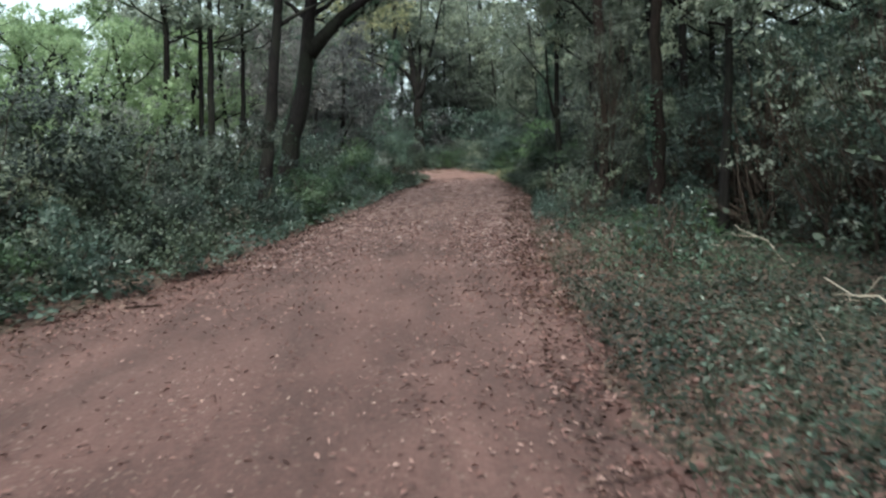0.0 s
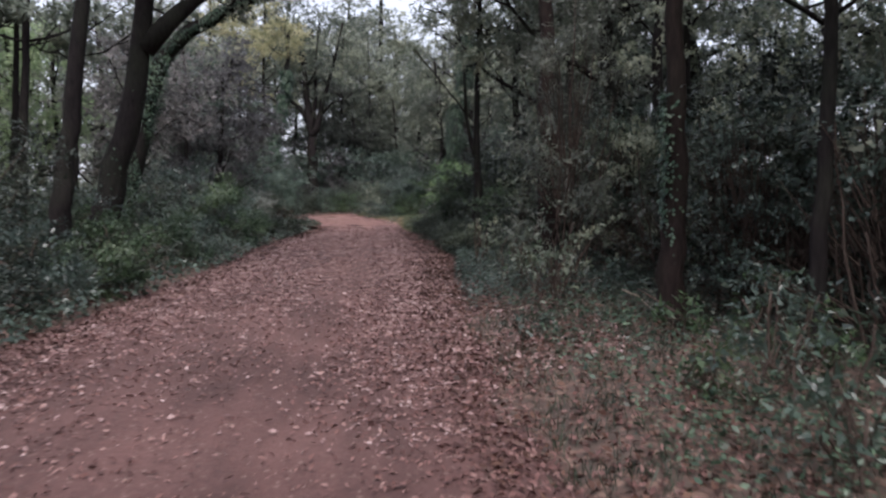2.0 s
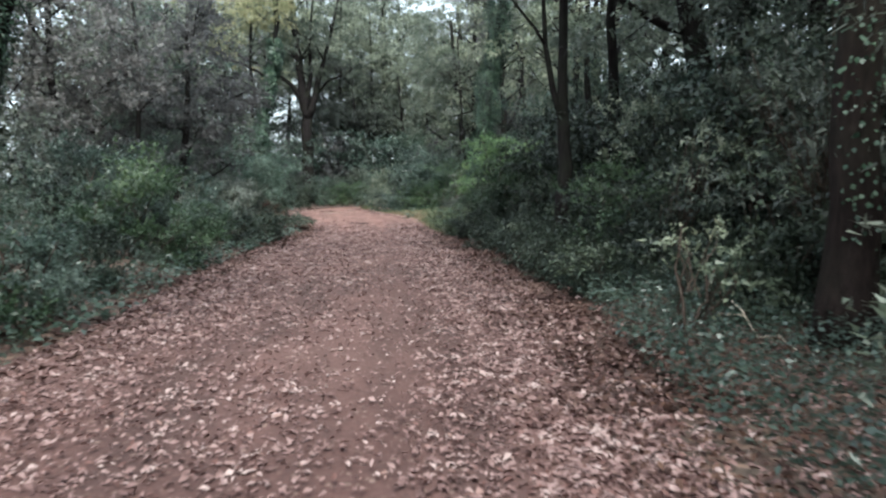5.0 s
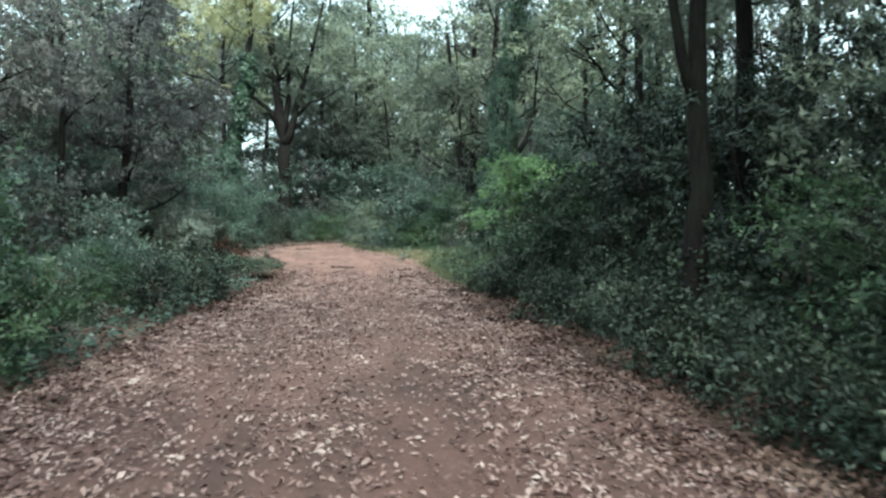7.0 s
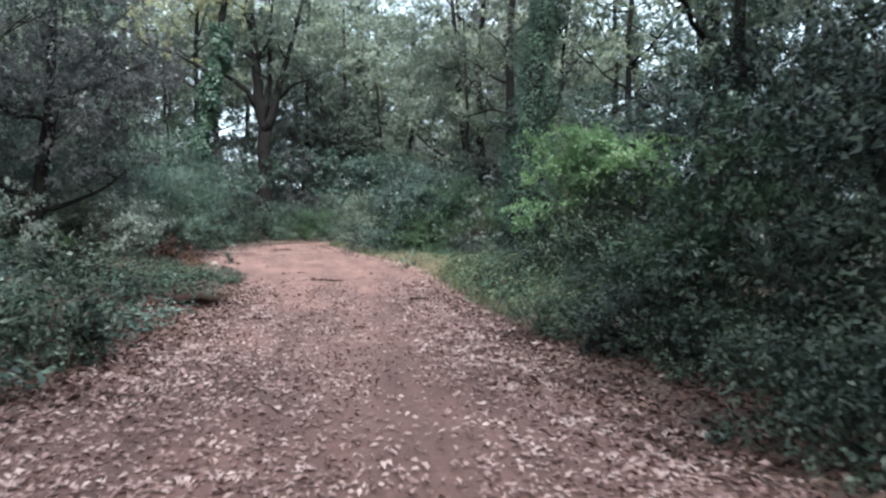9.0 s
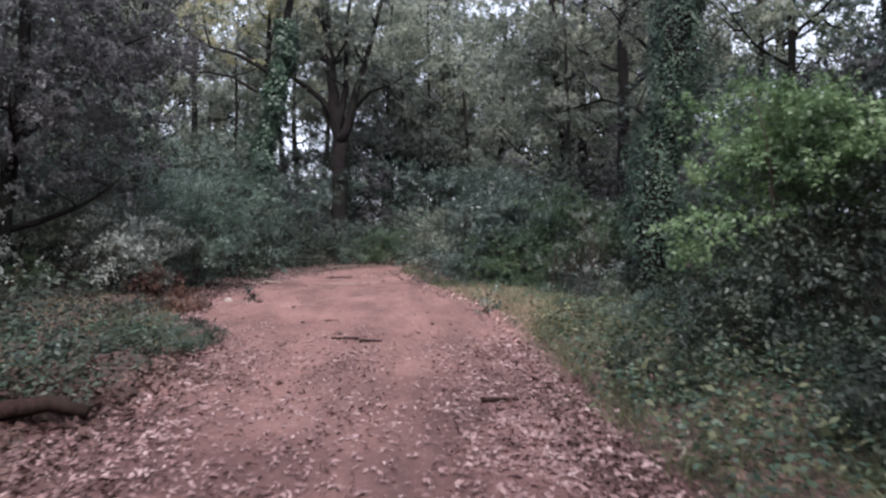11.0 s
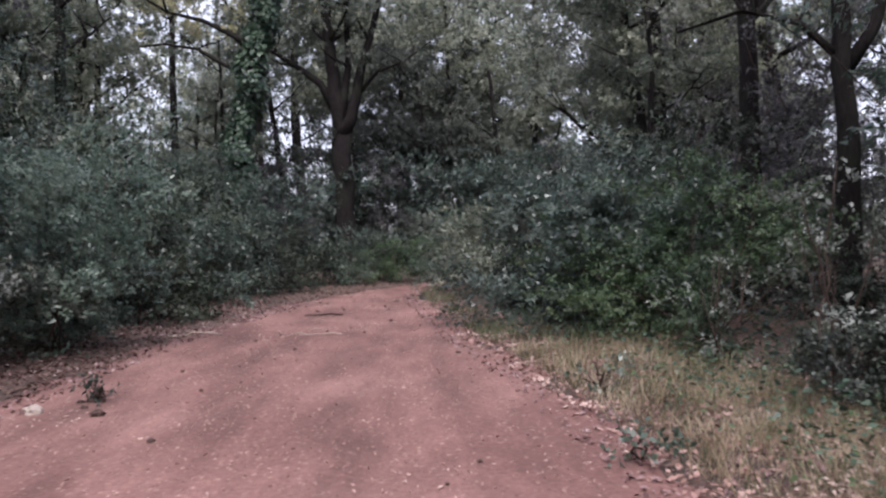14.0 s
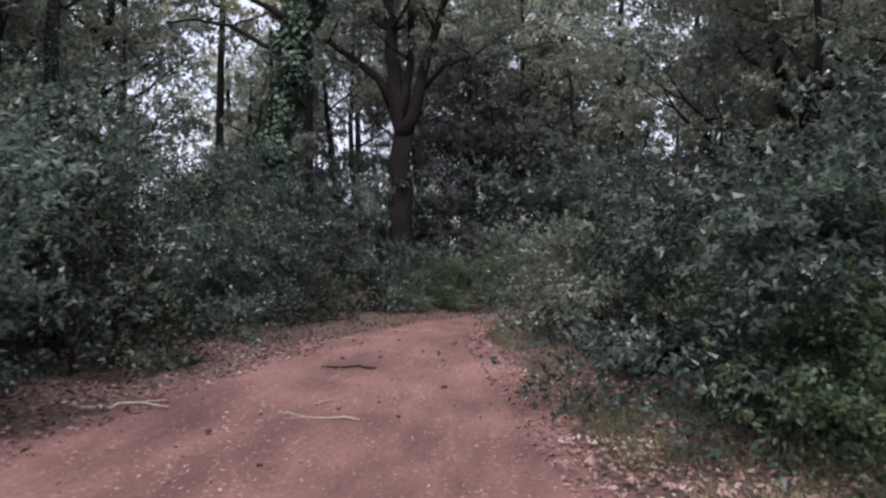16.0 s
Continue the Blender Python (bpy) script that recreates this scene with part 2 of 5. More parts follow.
M_STONE = soil_material("pale_stone", [(0.3, (0.25, 0.2, 0.17)), (0.7, (0.45, 0.38, 0.33))], [(0.0, (0.2, 0.16, 0.14)), (1.0, (0.5, 0.45, 0.4))], 40, 0.2)


# ---- mesh tools ----
GROUND = -0.06
UP = np.array((0.0, 0.0, 1.0))


def unit(v):
    return v / np.maximum(np.linalg.norm(v, axis=-1, keepdims=True), 1e-9)


def leaf_mesh(name, v, material):
    """A mesh of separate leaves, v: (n, corners, 3)."""
    me = bpy.data.meshes.new(name)
    n, c = v.shape[:2]
    me.vertices.add(c * n)
    me.vertices.foreach_set("co", np.ascontiguousarray(v, dtype=np.float32).ravel())
    me.loops.add(c * n)
    me.loops.foreach_set("vertex_index", np.arange(c * n, dtype=np.int32))
    me.polygons.add(n)
    me.polygons.foreach_set("loop_start", np.arange(0, c * n, c, dtype=np.int32))
    me.polygons.foreach_set("loop_total", np.full(n, c, dtype=np.int32))
    me.materials.append(material)
    me.update(calc_edges=True)
    return me


def leaf_quads(p, axis, normal, length, width, cup=0.15, curl=0.15):
    """Pointed leaves from their stalks p along axis, cupped across and curled down at the tip."""
    side = unit(np.cross(normal, axis))
    nrm = unit(np.cross(axis, side))
    ln, wd = length[:, None], width[:, None]
    mid = p + axis * ln * 0.45 + nrm * wd * cup
    return np.stack([p, mid + side * wd * 0.5, p + axis * ln - nrm * ln * curl, mid - side * wd * 0.5], axis=1)


def leaf_wedges(p, axis, normal, length, width):
    """Simple three-cornered leaves for crowns that stay far off."""
    side = unit(np.cross(normal, axis)) * width[:, None] * 0.5
    return np.stack([p - side, p + side, p + axis * length[:, None]], axis=1)


class Wood:
    """Collects tubes and writes them as one mesh."""

    def __init__(self):
        self.v, self.f = [], []

    def tube(self, pts, radii, sides=6, cap=True):
        pts = np.asarray(pts, float)
        n = len(pts)
        tang = unit(np.gradient(pts, axis=0))
        ref = np.array((1.0, 0.0, 0.0)) if abs(tang[0][0]) < 0.8 else np.array((0.0, 1.0, 0.0))
        a = unit(np.cross(tang, ref))
        b = np.cross(tang, a)
        ang = np.linspace(0, 2 * math.pi, sides, endpoint=False)
        ring = pts[:, None] + np.asarray(radii)[:, None, None] * (a[:, None] * np.cos(ang)[None, :, None] + b[:, None] * np.sin(ang)[None, :, None])
        base = sum(len(x) for x in self.v)
        self.v.append(ring.reshape(-1, 3))
        for i in range(n - 1):
            for j in range(sides):
                k = (j + 1) % sides
                self.f.append((base + i * sides + j, base + i * sides + k, base + (i + 1) * sides + k, base + (i + 1) * sides + j))
        if cap:
            self.f.append(tuple(base + (n - 1) * sides + j for j in range(sides)))
            self.f.append(tuple(base + j for j in reversed(range(sides))))
        return self

    def mesh(self, name, material, smooth=True):
        me = bpy.data.meshes.new(name)
        me.from_pydata(np.concatenate(self.v).tolist(), [], self.f)
        me.materials.append(material)
        if smooth:
            me.polygons.foreach_set("use_smooth", [True] * len(me.polygons))
        me.update()
        return me


def thing(name, x, y, label, category, group="", z=GROUND, kind=""):
    ob = new(name)
    ob.empty_display_size = 0.2
    ob.location = (x, y, z + (float(fall(y)) if z == GROUND else 0))
    return tagged(ob, label, category, group, kind)


def part(name, me, parent, label=""):
    ob = new(name, me)
    ob.parent = parent
    return tagged(ob, label)


def bend(a, b, n, wobble, rng, sag=0.0):
    """A wobbly line from a to b."""
    a, b = np.asarray(a, float), np.asarray(b, float)
    s = np.linspace(0, 1, n)[:, None]
    off = rng.normal(0, wobble, (n, 3)) * np.sin(math.pi * s)
    return a + (b - a) * s + off + UP * (sag * np.sin(math.pi * s))


def lobe_points(lobes, n, rng, shell=0.5, floor=0.04, bunch=20):
    """Points of twigs, bunched in flat pads on the outer shell of uneven lobes (x, y, z, rx, ry, rz), with their outward directions."""
    lb = np.asarray(lobes, float)
    w = (lb[:, 3] * lb[:, 4] * lb[:, 5]) ** 0.67
    pads = max(n // bunch, 5)
    pick = rng.choice(len(lb), pads, p=w / w.sum())
    u = unit(rng.normal(size=(pads, 3)) + UP * 0.25)
    r = shell + (1 - shell) * rng.random(pads) ** 0.5
    centre = lb[pick, :3] + u * lb[pick, 3:] * r[:, None]
    size = 0.25 * (lb[pick, 3] * lb[pick, 4] * lb[pick, 5]) ** 0.333 * rng.uniform(0.6, 1.4, pads)
    k = rng.integers(0, pads, n)
    off = rng.normal(0, 1, (n, 3)) * np.array((1.0, 1.0, 0.42))
    p = centre[k] + off * size[k][:, None]
    out = unit(u[k] + 0.6 * off)
    keep = p[:, 2] > floor
    return p[keep], out[keep]


def sprays(p, out, per, reach, leaf, aspect, rng, droop=0.25, flat=0.7, simple=False):
    """Leafy twigs at p, growing along out; per leaves on each."""
    n = len(p)
    d = unit(out + rng.normal(0, 0.5, (n, 3)) + UP * 0.25)
    s = rng.random((n, per, 1))
    q = p[:, None] + d[:, None] * (s * reach) - UP * (droop * reach) * s ** 2 + rng.normal(0, reach * 0.12, (n, per, 3))
    ax = unit(d[:, None] * 0.7 + rng.normal(0, 0.75, (n, per, 3)) - UP * droop)
    nm = unit(UP * flat + rng.normal(0, 0.33, (n, per, 3)) + out[:, None] * 0.8)
    size = leaf * rng.uniform(0.6, 1.35, n * per)
    shape = leaf_wedges if simple else leaf_quads
    return shape(q.reshape(-1, 3), ax.reshape(-1, 3), nm.reshape(-1, 3), size, size * aspect)


# ---- the plan of the track: its edges along y ----
LEFT_Y = [-30, 0, 7, 10.6, 17, 22, 28, 34, 38, 41, 42.5, 44.5, 48, 52.5, 59, 64, 67, 70, 76]
LEFT_X = [-4.6, -4.1, -3.9, -3.15, -2.6, -2.15, -1.85, -1.2, -0.72, -0.7, -1.45, -1.95, -2.3, -2.15, -1.6, -0.2, 1.2, 3.0, 8.5]
RIGHT_Y = [-30, 3.5, 9, 15, 19, 23, 30, 38, 45, 48, 52, 60, 63.5, 66, 69, 76]
RIGHT_X = [0.9, 1.05, 1.25, 1.6, 1.95, 2.6, 2.85, 2.9, 3.1, 2.8, 2.2, 1.5, 1.6, 2.8, 5.6, 14]


def left(y):
    return np.interp(y, LEFT_Y, LEFT_X)


def right(y):
    return np.interp(y, RIGHT_Y, RIGHT_X)


def fall(y):
    """The ground sinks a little beyond the clearing."""
    return -0.12 * np.clip((np.asarray(y) - 50) / 16, 0, 1)


def wave(x, y):
    """Gentle unevenness of the forest floor."""
    return 0.05 * np.sin(0.9 * x + 0.4 * y) + 0.04 * np.sin(0.37 * y - 1.3 * x) + 0.03 * np.sin(2.1 * x) * np.sin(1.7 * y)


def grid_mesh(name, xs, ys, zf, material):
    gx, gy = np.meshgrid(xs, ys)
    me = bpy.data.meshes.new(name)
    nx, ny = len(xs), len(ys)
    v = np.stack([gx, gy, zf(gx, gy)], axis=-1).reshape(-1, 3)
    i = (np.arange(ny - 1)[:, None] * nx + np.arange(nx - 1)[None, :]).ravel()
    me.from_pydata(v.tolist(), [], np.stack([i, i + 1, i + nx + 1, i + nx], axis=1).tolist())
    me.materials.append(material)
    me.polygons.foreach_set("use_smooth", [True] * len(me.polygons))
    me.update()
    return me


def ground_height(x, y):
    """Forest floor: a hand's breadth higher beside the track, dipping under it."""
    into = np.minimum(x - left(y), right(y) - x)
    inside = np.clip((into + 0.35) / 0.5, 0, 1)
    beside = np.clip(-into / 1.2, 0, 1)
    fade = np.clip((60 - np.abs(x)) / 30, 0, 1)
    track = (y < 82) & (y > -30)
    return GROUND + np.where(track, -0.06 * inside, 0) + (0.06 + wave(x, y)) * np.where(track, beside, 1) * fade + fall(y)


xs = np.concatenate([[-2500, -600, -150, -60, -30], np.arange(-18, 18.01, 0.4), [30, 60, 150, 600, 2500]])
ys = np.concatenate([[-2500, -600, -150, -60, -30], np.arange(-12, 96, 0.5), [110, 150, 250, 600, 2500]])
tagged(new("ground", grid_mesh("ground", xs, ys, ground_height, M_SOIL)), "dark leaf-mould forest floor beside the track", "ground", kind="structure")


def path_mesh():
    """The track as a strip across its edges, crowned a little, with two faint wheel ruts and ragged borders."""
    rng = np.random.default_rng(3)
    yy = np.arange(-12, 75.51, 0.25)
    lx = left(yy) + 0.12 * np.sin(yy * 2.3) + 0.1 * np.sin(yy * 5.1 + 1) + rng.normal(0, 0.05, len(yy)) - 0.15
    rx = right(yy) + 0.12 * np.sin(yy * 1.9 + 2) + 0.1 * np.sin(yy * 4.3) + rng.normal(0, 0.05, len(yy)) + 0.15
    s = np.linspace(0, 1, 29)
    x = lx[:, None] + (rx - lx)[:, None] * s
    y = np.repeat(yy[:, None], 29, axis=1)
    dip = 0.02 * np.exp(-((s - 0.28) / 0.07) ** 2) + 0.025 * np.exp(-((s - 0.66) / 0.06) ** 2)
    z = GROUND + 0.012 - dip + 0.01 * np.sin(3 * x + y) * np.sin(2.2 * y) - 0.09 * (np.abs(s - 0.5) > 0.49) + fall(y)
    me = bpy.data.meshes.new("dirt_path")
    v = np.stack([x, y, z], axis=-1).reshape(-1, 3)
    i = (np.arange(len(yy) - 1)[:, None] * 29 + np.arange(28)[None, :]).ravel()
    me.from_pydata(v.tolist(), [], np.stack([i, i + 1, i + 30, i + 29], axis=1).tolist())
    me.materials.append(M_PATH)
    me.polygons.foreach_set("use_smooth", [True] * len(me.polygons))
    me.update()
    return me


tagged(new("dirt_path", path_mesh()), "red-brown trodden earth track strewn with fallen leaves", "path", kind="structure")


# ---- trees ----
def limb_pts(a, way, length, rng, n=7, rise=0.25):
    s = np.linspace(0, 1, n)[:, None]
    return np.asarray(a) + unit(np.asarray(way, float)) * length * s + UP * rise * length * s ** 2 + np.cumsum(rng.normal(0, length * 0.025, (n, 3)), axis=0) * (s > 0)


def tree(name, x, y, trunk, radius, label, crown, seed, bark=None, leaf=None, limbs=6, limb_from=0.45, leaf_size=0.11, count=420, per=12, ivy=(), forks=(), spread=2.6, category="tree", group="", lone=False, strand=None):
    """A tree. trunk: points (x, y, z) from its base; crown: extra lobes; forks: (points, radius) of great limbs; ivy: (z0, z1, sleeve radius, leaves)."""
    rng = np.random.default_rng(seed)
    bark, leaf = bark or M_BARK, leaf or M_OAK
    top = thing(name, x, y, label, category, group)
    trunk = np.asarray(trunk, float)
    t0 = np.linspace(0, 1, len(trunk))
    tt = np.linspace(0, 1, 16)
    pts = np.stack([np.interp(tt, t0, trunk[:, k]) for k in range(3)], axis=1)
    pts[1:-1] = (pts[:-2] + 2 * pts[1:-1] + pts[2:]) / 4
    pts[1:] += rng.normal(0, radius * 0.12, (15, 3))
    rad = radius * (1 - 0.62 * tt) * (1 + 0.5 * np.exp(-tt * 22))
    pts[0, 2] -= 0.15
    wood = Wood().tube(pts, rad, 10)
    tr = part("trunk", wood.mesh("trunk", bark), top)
    lobes = list(crown)
    ends = []
    for k, (fp, fr) in enumerate(forks):
        fp = np.asarray(fp, float)
        part("limb", Wood().tube(fp, fr * np.linspace(1, 0.35, len(fp)) ** 1.3, 8).mesh("limb", bark), top)
        ends.append(fp[-1])
        for j in range(2):
            a = fp[-2 - j]
            q = limb_pts(a, (*rng.normal(0, 1, 2), 0.5), rng.uniform(1.2, 2.2), rng)
            part("limb", Wood().tube(q, np.linspace(fr * 0.4, 0.015, 7), 5).mesh("limb", bark), top)
            ends.append(q[-1])
    for k in range(limbs):
        f = limb_from + (0.97 - limb_from) * (k + rng.random() * 0.6) / max(limbs, 1)
        i = min(int(f * 15), 14)
        ang = k * 2.4 + rng.random()
        ln = spread * rng.uniform(0.7, 1.2) * (1.15 - 0.5 * f)
        q = limb_pts(pts[i], (math.cos(ang), math.sin(ang), rng.uniform(0.1, 0.7)), ln, rng)
        w = Wood().tube(q, np.linspace(rad[i] * 0.5, 0.015, 7), 5)
        for j in (3, 4, 5):
            q2 = limb_pts(q[j], (*rng.normal(0, 1, 2), 0.3), ln * 0.45, rng, 5)
            w.tube(q2, np.linspace(0.03, 0.008, 5), 4)
            ends.append(q2[-1])
        part("limb", w.mesh("limb", bark), top)
        ends.append(q[-1])
    ends.append(pts[-1])
    for e in ends:
        r = spread * rng.uniform(0.28, 0.45)
        lobes.append((e[0], e[1], e[2] - 0.1 * r, r, r, r * 0.75))
    simple = leaf_size > 0.075
    p, u = lobe_points(lobes, count, rng, 0.35, 0.5, 16)
    outer = sprays(p, u, per, leaf_size * 3.0, leaf_size, 0.65, rng, 0.45, simple=simple)
    p, u = lobe_points([(*lb[:3], 0.62 * lb[3], 0.62 * lb[4], 0.6 * lb[5]) for lb in lobes], count // 9, rng, 0.0, 0.5, 4)
    inner = sprays(p, u, 5, leaf_size * 3.0, leaf_size * 1.4, 0.75, rng, 0.3, simple=simple)
    part("crown", leaf_mesh("crown", np.concatenate([outer, inner]), leaf), top)
    if ivy:
        z0, z1, rr, n = ivy
        f = rng.uniform(0, 1, n) ** 0.9
        z = z0 + (z1 - z0) * f
        cx, cy = np.interp(z, pts[:, 2], pts[:, 0]), np.interp(z, pts[:, 2], pts[:, 1])
        ang = rng.uniform(0, 2 * math.pi, n) if strand is None else rng.normal(strand, 0.45, n)
        bulge = rr * (0.75 + 0.25 * np.sin(z * 2.1 + ang) + 0.15 * np.sin(z * 5 + 2 * ang)) * rng.uniform(0.72, 1.12, n)
        out = np.stack([np.cos(ang), np.sin(ang), np.zeros(n)], axis=1)
        p = np.stack([cx, cy, z], axis=1) + out * bulge[:, None]
        size = rng.uniform(0.05, 0.11, n) * (1.8 if lone else 0.6 if strand is None else 0.55)
        ax = unit(out * 0.5 - UP * 0.8 + rng.normal(0, 0.4, (n, 3)))
        nm = unit(out + UP * 0.3 + rng.normal(0, 0.3, (n, 3)))
        part("ivy", leaf_mesh("ivy", leaf_quads(p, ax, nm, size, size * 0.85, 0.1, 0.1), M_IVY), top, "dense dark green climbing ivy")
    return top


# named trees beside the track
tree("tree", -4.46, 21.66, [(0, 0, 0), (0.34, 0, 1.5), (0.72, 0, 3.0), (1.05, 0, 4.4), (1.15, 0, 6.5), (1.4, 0, 9)], 0.29, "dark leaning oak with a forked trunk at the track's edge", [], 11, spread=2.4, count=500, limb_from=0.68,
     forks=[([(1.0, 0, 4.2), (1.45, 0, 4.7), (1.9, 0.2, 5.2), (2.6, 0.3, 5.7), (3.5, 0.5, 6.4), (4.2, 0.6, 7.2)], 0.22)], ivy=(0.2, 3.5, 0.3, 300))
tree("tree", -4.34, 19.2, [(0, 0, 0), (0.2, 0, 2), (0.55, 0, 4.5), (0.8, 0, 8.5)], 0.19, "slim dark tree leaning over the bushes", [], 12, spread=2.2, count=260, limb_from=0.68)
tree("tree", -5.65, 27.0, [(0, 0, 0), (0.27, 0, 1.0), (0.6, 0, 2.2), (0.95, 0, 3.34), (1.14, 0, 4.4), (1.5, 0, 5.1), (2.0, 0, 5.6), (2.7, 0, 5.95), (3.8, 0, 6.6), (5.2, 0, 7.8)], 0.3, "leaning oak with an ivy-covered trunk", [], 13, spread=2.6, limb_from=0.75, count=420, ivy=(0.2, 7.0, 0.37, 12000))
tree("tree", 3.84, 14.1, [(0, 0, 0), (0.05, 0, 1.5), (-0.03, 0, 3.2), (0.05, 0, 9)], 0.16, "straight red-brown trunk with a little ivy at its foot", [], 14, bark=M_BARK_RED, spread=2.0, count=300, limb_from=0.75, ivy=(0.3, 2.6, 0.2, 700), strand=3.3)
tree("tree", 4.41, 12.3, [(0, 0, 0), (0.03, 0, 3), (0.1, 0, 7.5)], 0.085, "thin straight young tree in the thicket", [], 15, spread=1.6, count=180)
tree("tree", 4.1, 20.4, [(0, 0, 0), (0.05, 0.05, 2), (-0.05, 0, 5), (0.1, 0, 10)], 0.22, "thick rough-barked pine trunk in the thicket", [], 16, bark=M_BARK_RED, spread=2.2, count=320, limb_from=0.8, ivy=(0.1, 3.0, 0.28, 220), strand=4.2)
tree("tree", 4.26, 28.8, [(0, 0, 0), (0.0, 0, 2), (-0.05, 0, 3.6), (0.1, 0, 10)], 0.145, "dark trunk with a rising side limb, wrapped in bushes", [], 18, spread=2.0, count=320, limb_from=0.8,
     forks=[([(0, 0, 2.4), (-0.2, 0, 3.0), (-0.35, 0, 3.8), (-0.4, 0.1, 5.2), (-0.6, 0.2, 6.5)], 0.08)])
tree("tree", 5.65, 45.5, [(0, 0, 0), (0.1, 0, 2), (0.3, 0, 4), (0.6, 0, 6), (1.3, 0, 10), (1.6, 0, 13)], 0.27, "large leaning trunk wholly sleeved in dark ivy", [], 19, spread=3.2, count=700, limb_from=0.72, leaf_size=0.1, ivy=(0.0, 9.5, 0.6, 28000))
tree("tree", -5.1, 68.4, [(0, 0, 0), (0.15, 0, 3), (0.55, 0, 6), (1.15, 0, 8.9), (1.5, 0, 11), (1.6, 0, 14)], 0.35, "tall leaning tree wrapped in ivy, with sunlit yellow crown", [(-2.4, 0, 11.6, 1.5, 1.5, 0.8), (-3.8, 0.5, 12.2, 1.6, 1.5, 0.9), (-0.6, 0.5, 13.2, 1.8, 1.8, 1.1), (1.2, 0, 14.0, 1.6, 1.6, 1.0), (-2.6, 0.5, 13.8, 2.0, 1.8, 1.1), (-4.6, 0, 14.2, 2.0, 1.8, 1.1), (-3.4, 0.6, 15.4, 2.4, 2.2, 1.3)], 20, leaf=M_GOLD, spread=2.4, count=1300, limb_from=0.9, limbs=4, leaf_size=0.12, ivy=(0.4, 11.0, 0.6, 9500), lone=True,
     forks=[([(0.9, 0, 8.4), (0.2, 0, 8.9), (-0.8, 0, 9.4), (-2.0, 0, 9.7), (-3.4, 0, 10.6)], 0.13), ([(0.7, 0, 7.6), (0, 0, 7.8), (-1.0, 0, 8.4), (-2.2, 0, 8.6), (-3.0, 0, 8.5)], 0.1)])
tree("tree", -2.1, 79.0, [(0, 0, 0), (0.0, 0, 3), (0.05, 0, 7.0), (-0.4, 0, 8.9), (-0.6, 0.2, 11), (-1.1, 0, 17)], 0.56, "great dark oak forking into upright limbs", [(0.3, -0.6, 11.0, 1.4, 1.2, 0.9), (-1.2, -0.5, 12.2, 1.6, 1.4, 1.0), (1.6, -0.6, 12.6, 1.6, 1.4, 1.0), (-2.6, 0.4, 11.0, 1.7, 1.7, 0.9), (-4.2, 0.6, 11.4, 1.6, 1.6, 0.9), (-3.3, 0.2, 9.4, 1.3, 1.2, 0.6), (2.2, 0.4, 11.4, 1.7, 1.7, 1.0), (3.4, 0.6, 9.6, 1.6, 1.6, 0.9), (2.6, 0.6, 7.9, 1.3, 1.3, 0.7), (-0.6, 0.6, 12.6, 2.0, 2.0, 1.0), (-5.5, 0, 13.6, 3, 3, 1.7), (-2.5, 1, 15.5, 3.4, 3.4, 2), (1.8, 0, 15.6, 3.4, 3.4, 2), (5.0, 0, 13.6, 3, 3, 1.7), (-0.5, 2, 18.0, 4, 4, 2.2), (-6.5, 2, 17, 3.4, 3.4, 2), (6.0, 2, 17, 3.4, 3.4, 2)], 21, spread=3.4, count=2600, limb_from=0.8, leaf_size=0.13, leaf=M_OAK,
     forks=[([(0.0, 0, 6.7), (0.4, 0, 7.5), (0.7, 0, 8.6), (0.95, 0, 9.9), (1.4, 0, 11.3), (2.0, 0, 13.5), (2.8, 0, 17)], 0.36), ([(0.0, 0, 7.2), (0.08, 0, 8.6), (0.35, 0, 10), (0.3, 0, 13), (0.7, 0, 17)], 0.28), ([(-0.4, 0, 8.0), (-1.0, 0, 9.2), (-1.9, 0, 9.9), (-3.2, 0, 10.8), (-4.6, 0, 11.2), (-6.0, 0, 12.2)], 0.22), ([(0.9, 0, 8.8), (1.8, 0, 9.8), (3.0, 0, 10.2), (4.4, 0, 11.2)], 0.12)])
tree("tree", -4.6, 86, [(0, 0, 0), (-0.9, 0, 2.6), (-1.9, 0, 6.2), (-2.4, 0, 11)], 0.28, "leaning dark tree behind the great oak", [], 22, spread=3.2, count=300, leaf_size=0.17)
tree("tree", 8.2, 56.2, [(0, 0, 0), (0.1, 0, 4), (0.0, 0, 8), (0.2, 0, 13)], 0.24, "tall straight dark trunk in the wood", [], 23, spread=3.0, count=760, limb_from=0.5, leaf_size=0.1, leaf=M_SHADE)
tree("tree", 8.6, 63.4, [(0, 0, 0), (0.1, 0, 4), (0.0, 0, 8), (0.2, 0, 13)], 0.26, "tall straight dark trunk in the wood", [], 24, spread=3.0, count=760, limb_from=0.5, leaf_size=0.1, leaf=M_SHADE)
tree("tree", 8.3, 52.7, [(0, 0, 0), (0.05, 0, 2.5), (0.0, 0, 4.2), (-0.2, 0, 7), (-0.1, 0, 12)], 0.21, "dark tree forking low, in the wood beside the clearing", [], 26, spread=2.8, count=600, limb_from=0.6, leaf_size=0.1, leaf=M_SHADE,
     forks=[([(0, 0, 3.9), (0.5, 0, 4.6), (0.8, 0, 5.6), (0.9, 0.1, 7.0), (1.2, 0.2, 9.0)], 0.13), ([(0, 0, 4.1), (-0.7, 0, 4.7), (-1.6, 0, 4.9), (-2.6, 0.1, 4.6)], 0.08)])
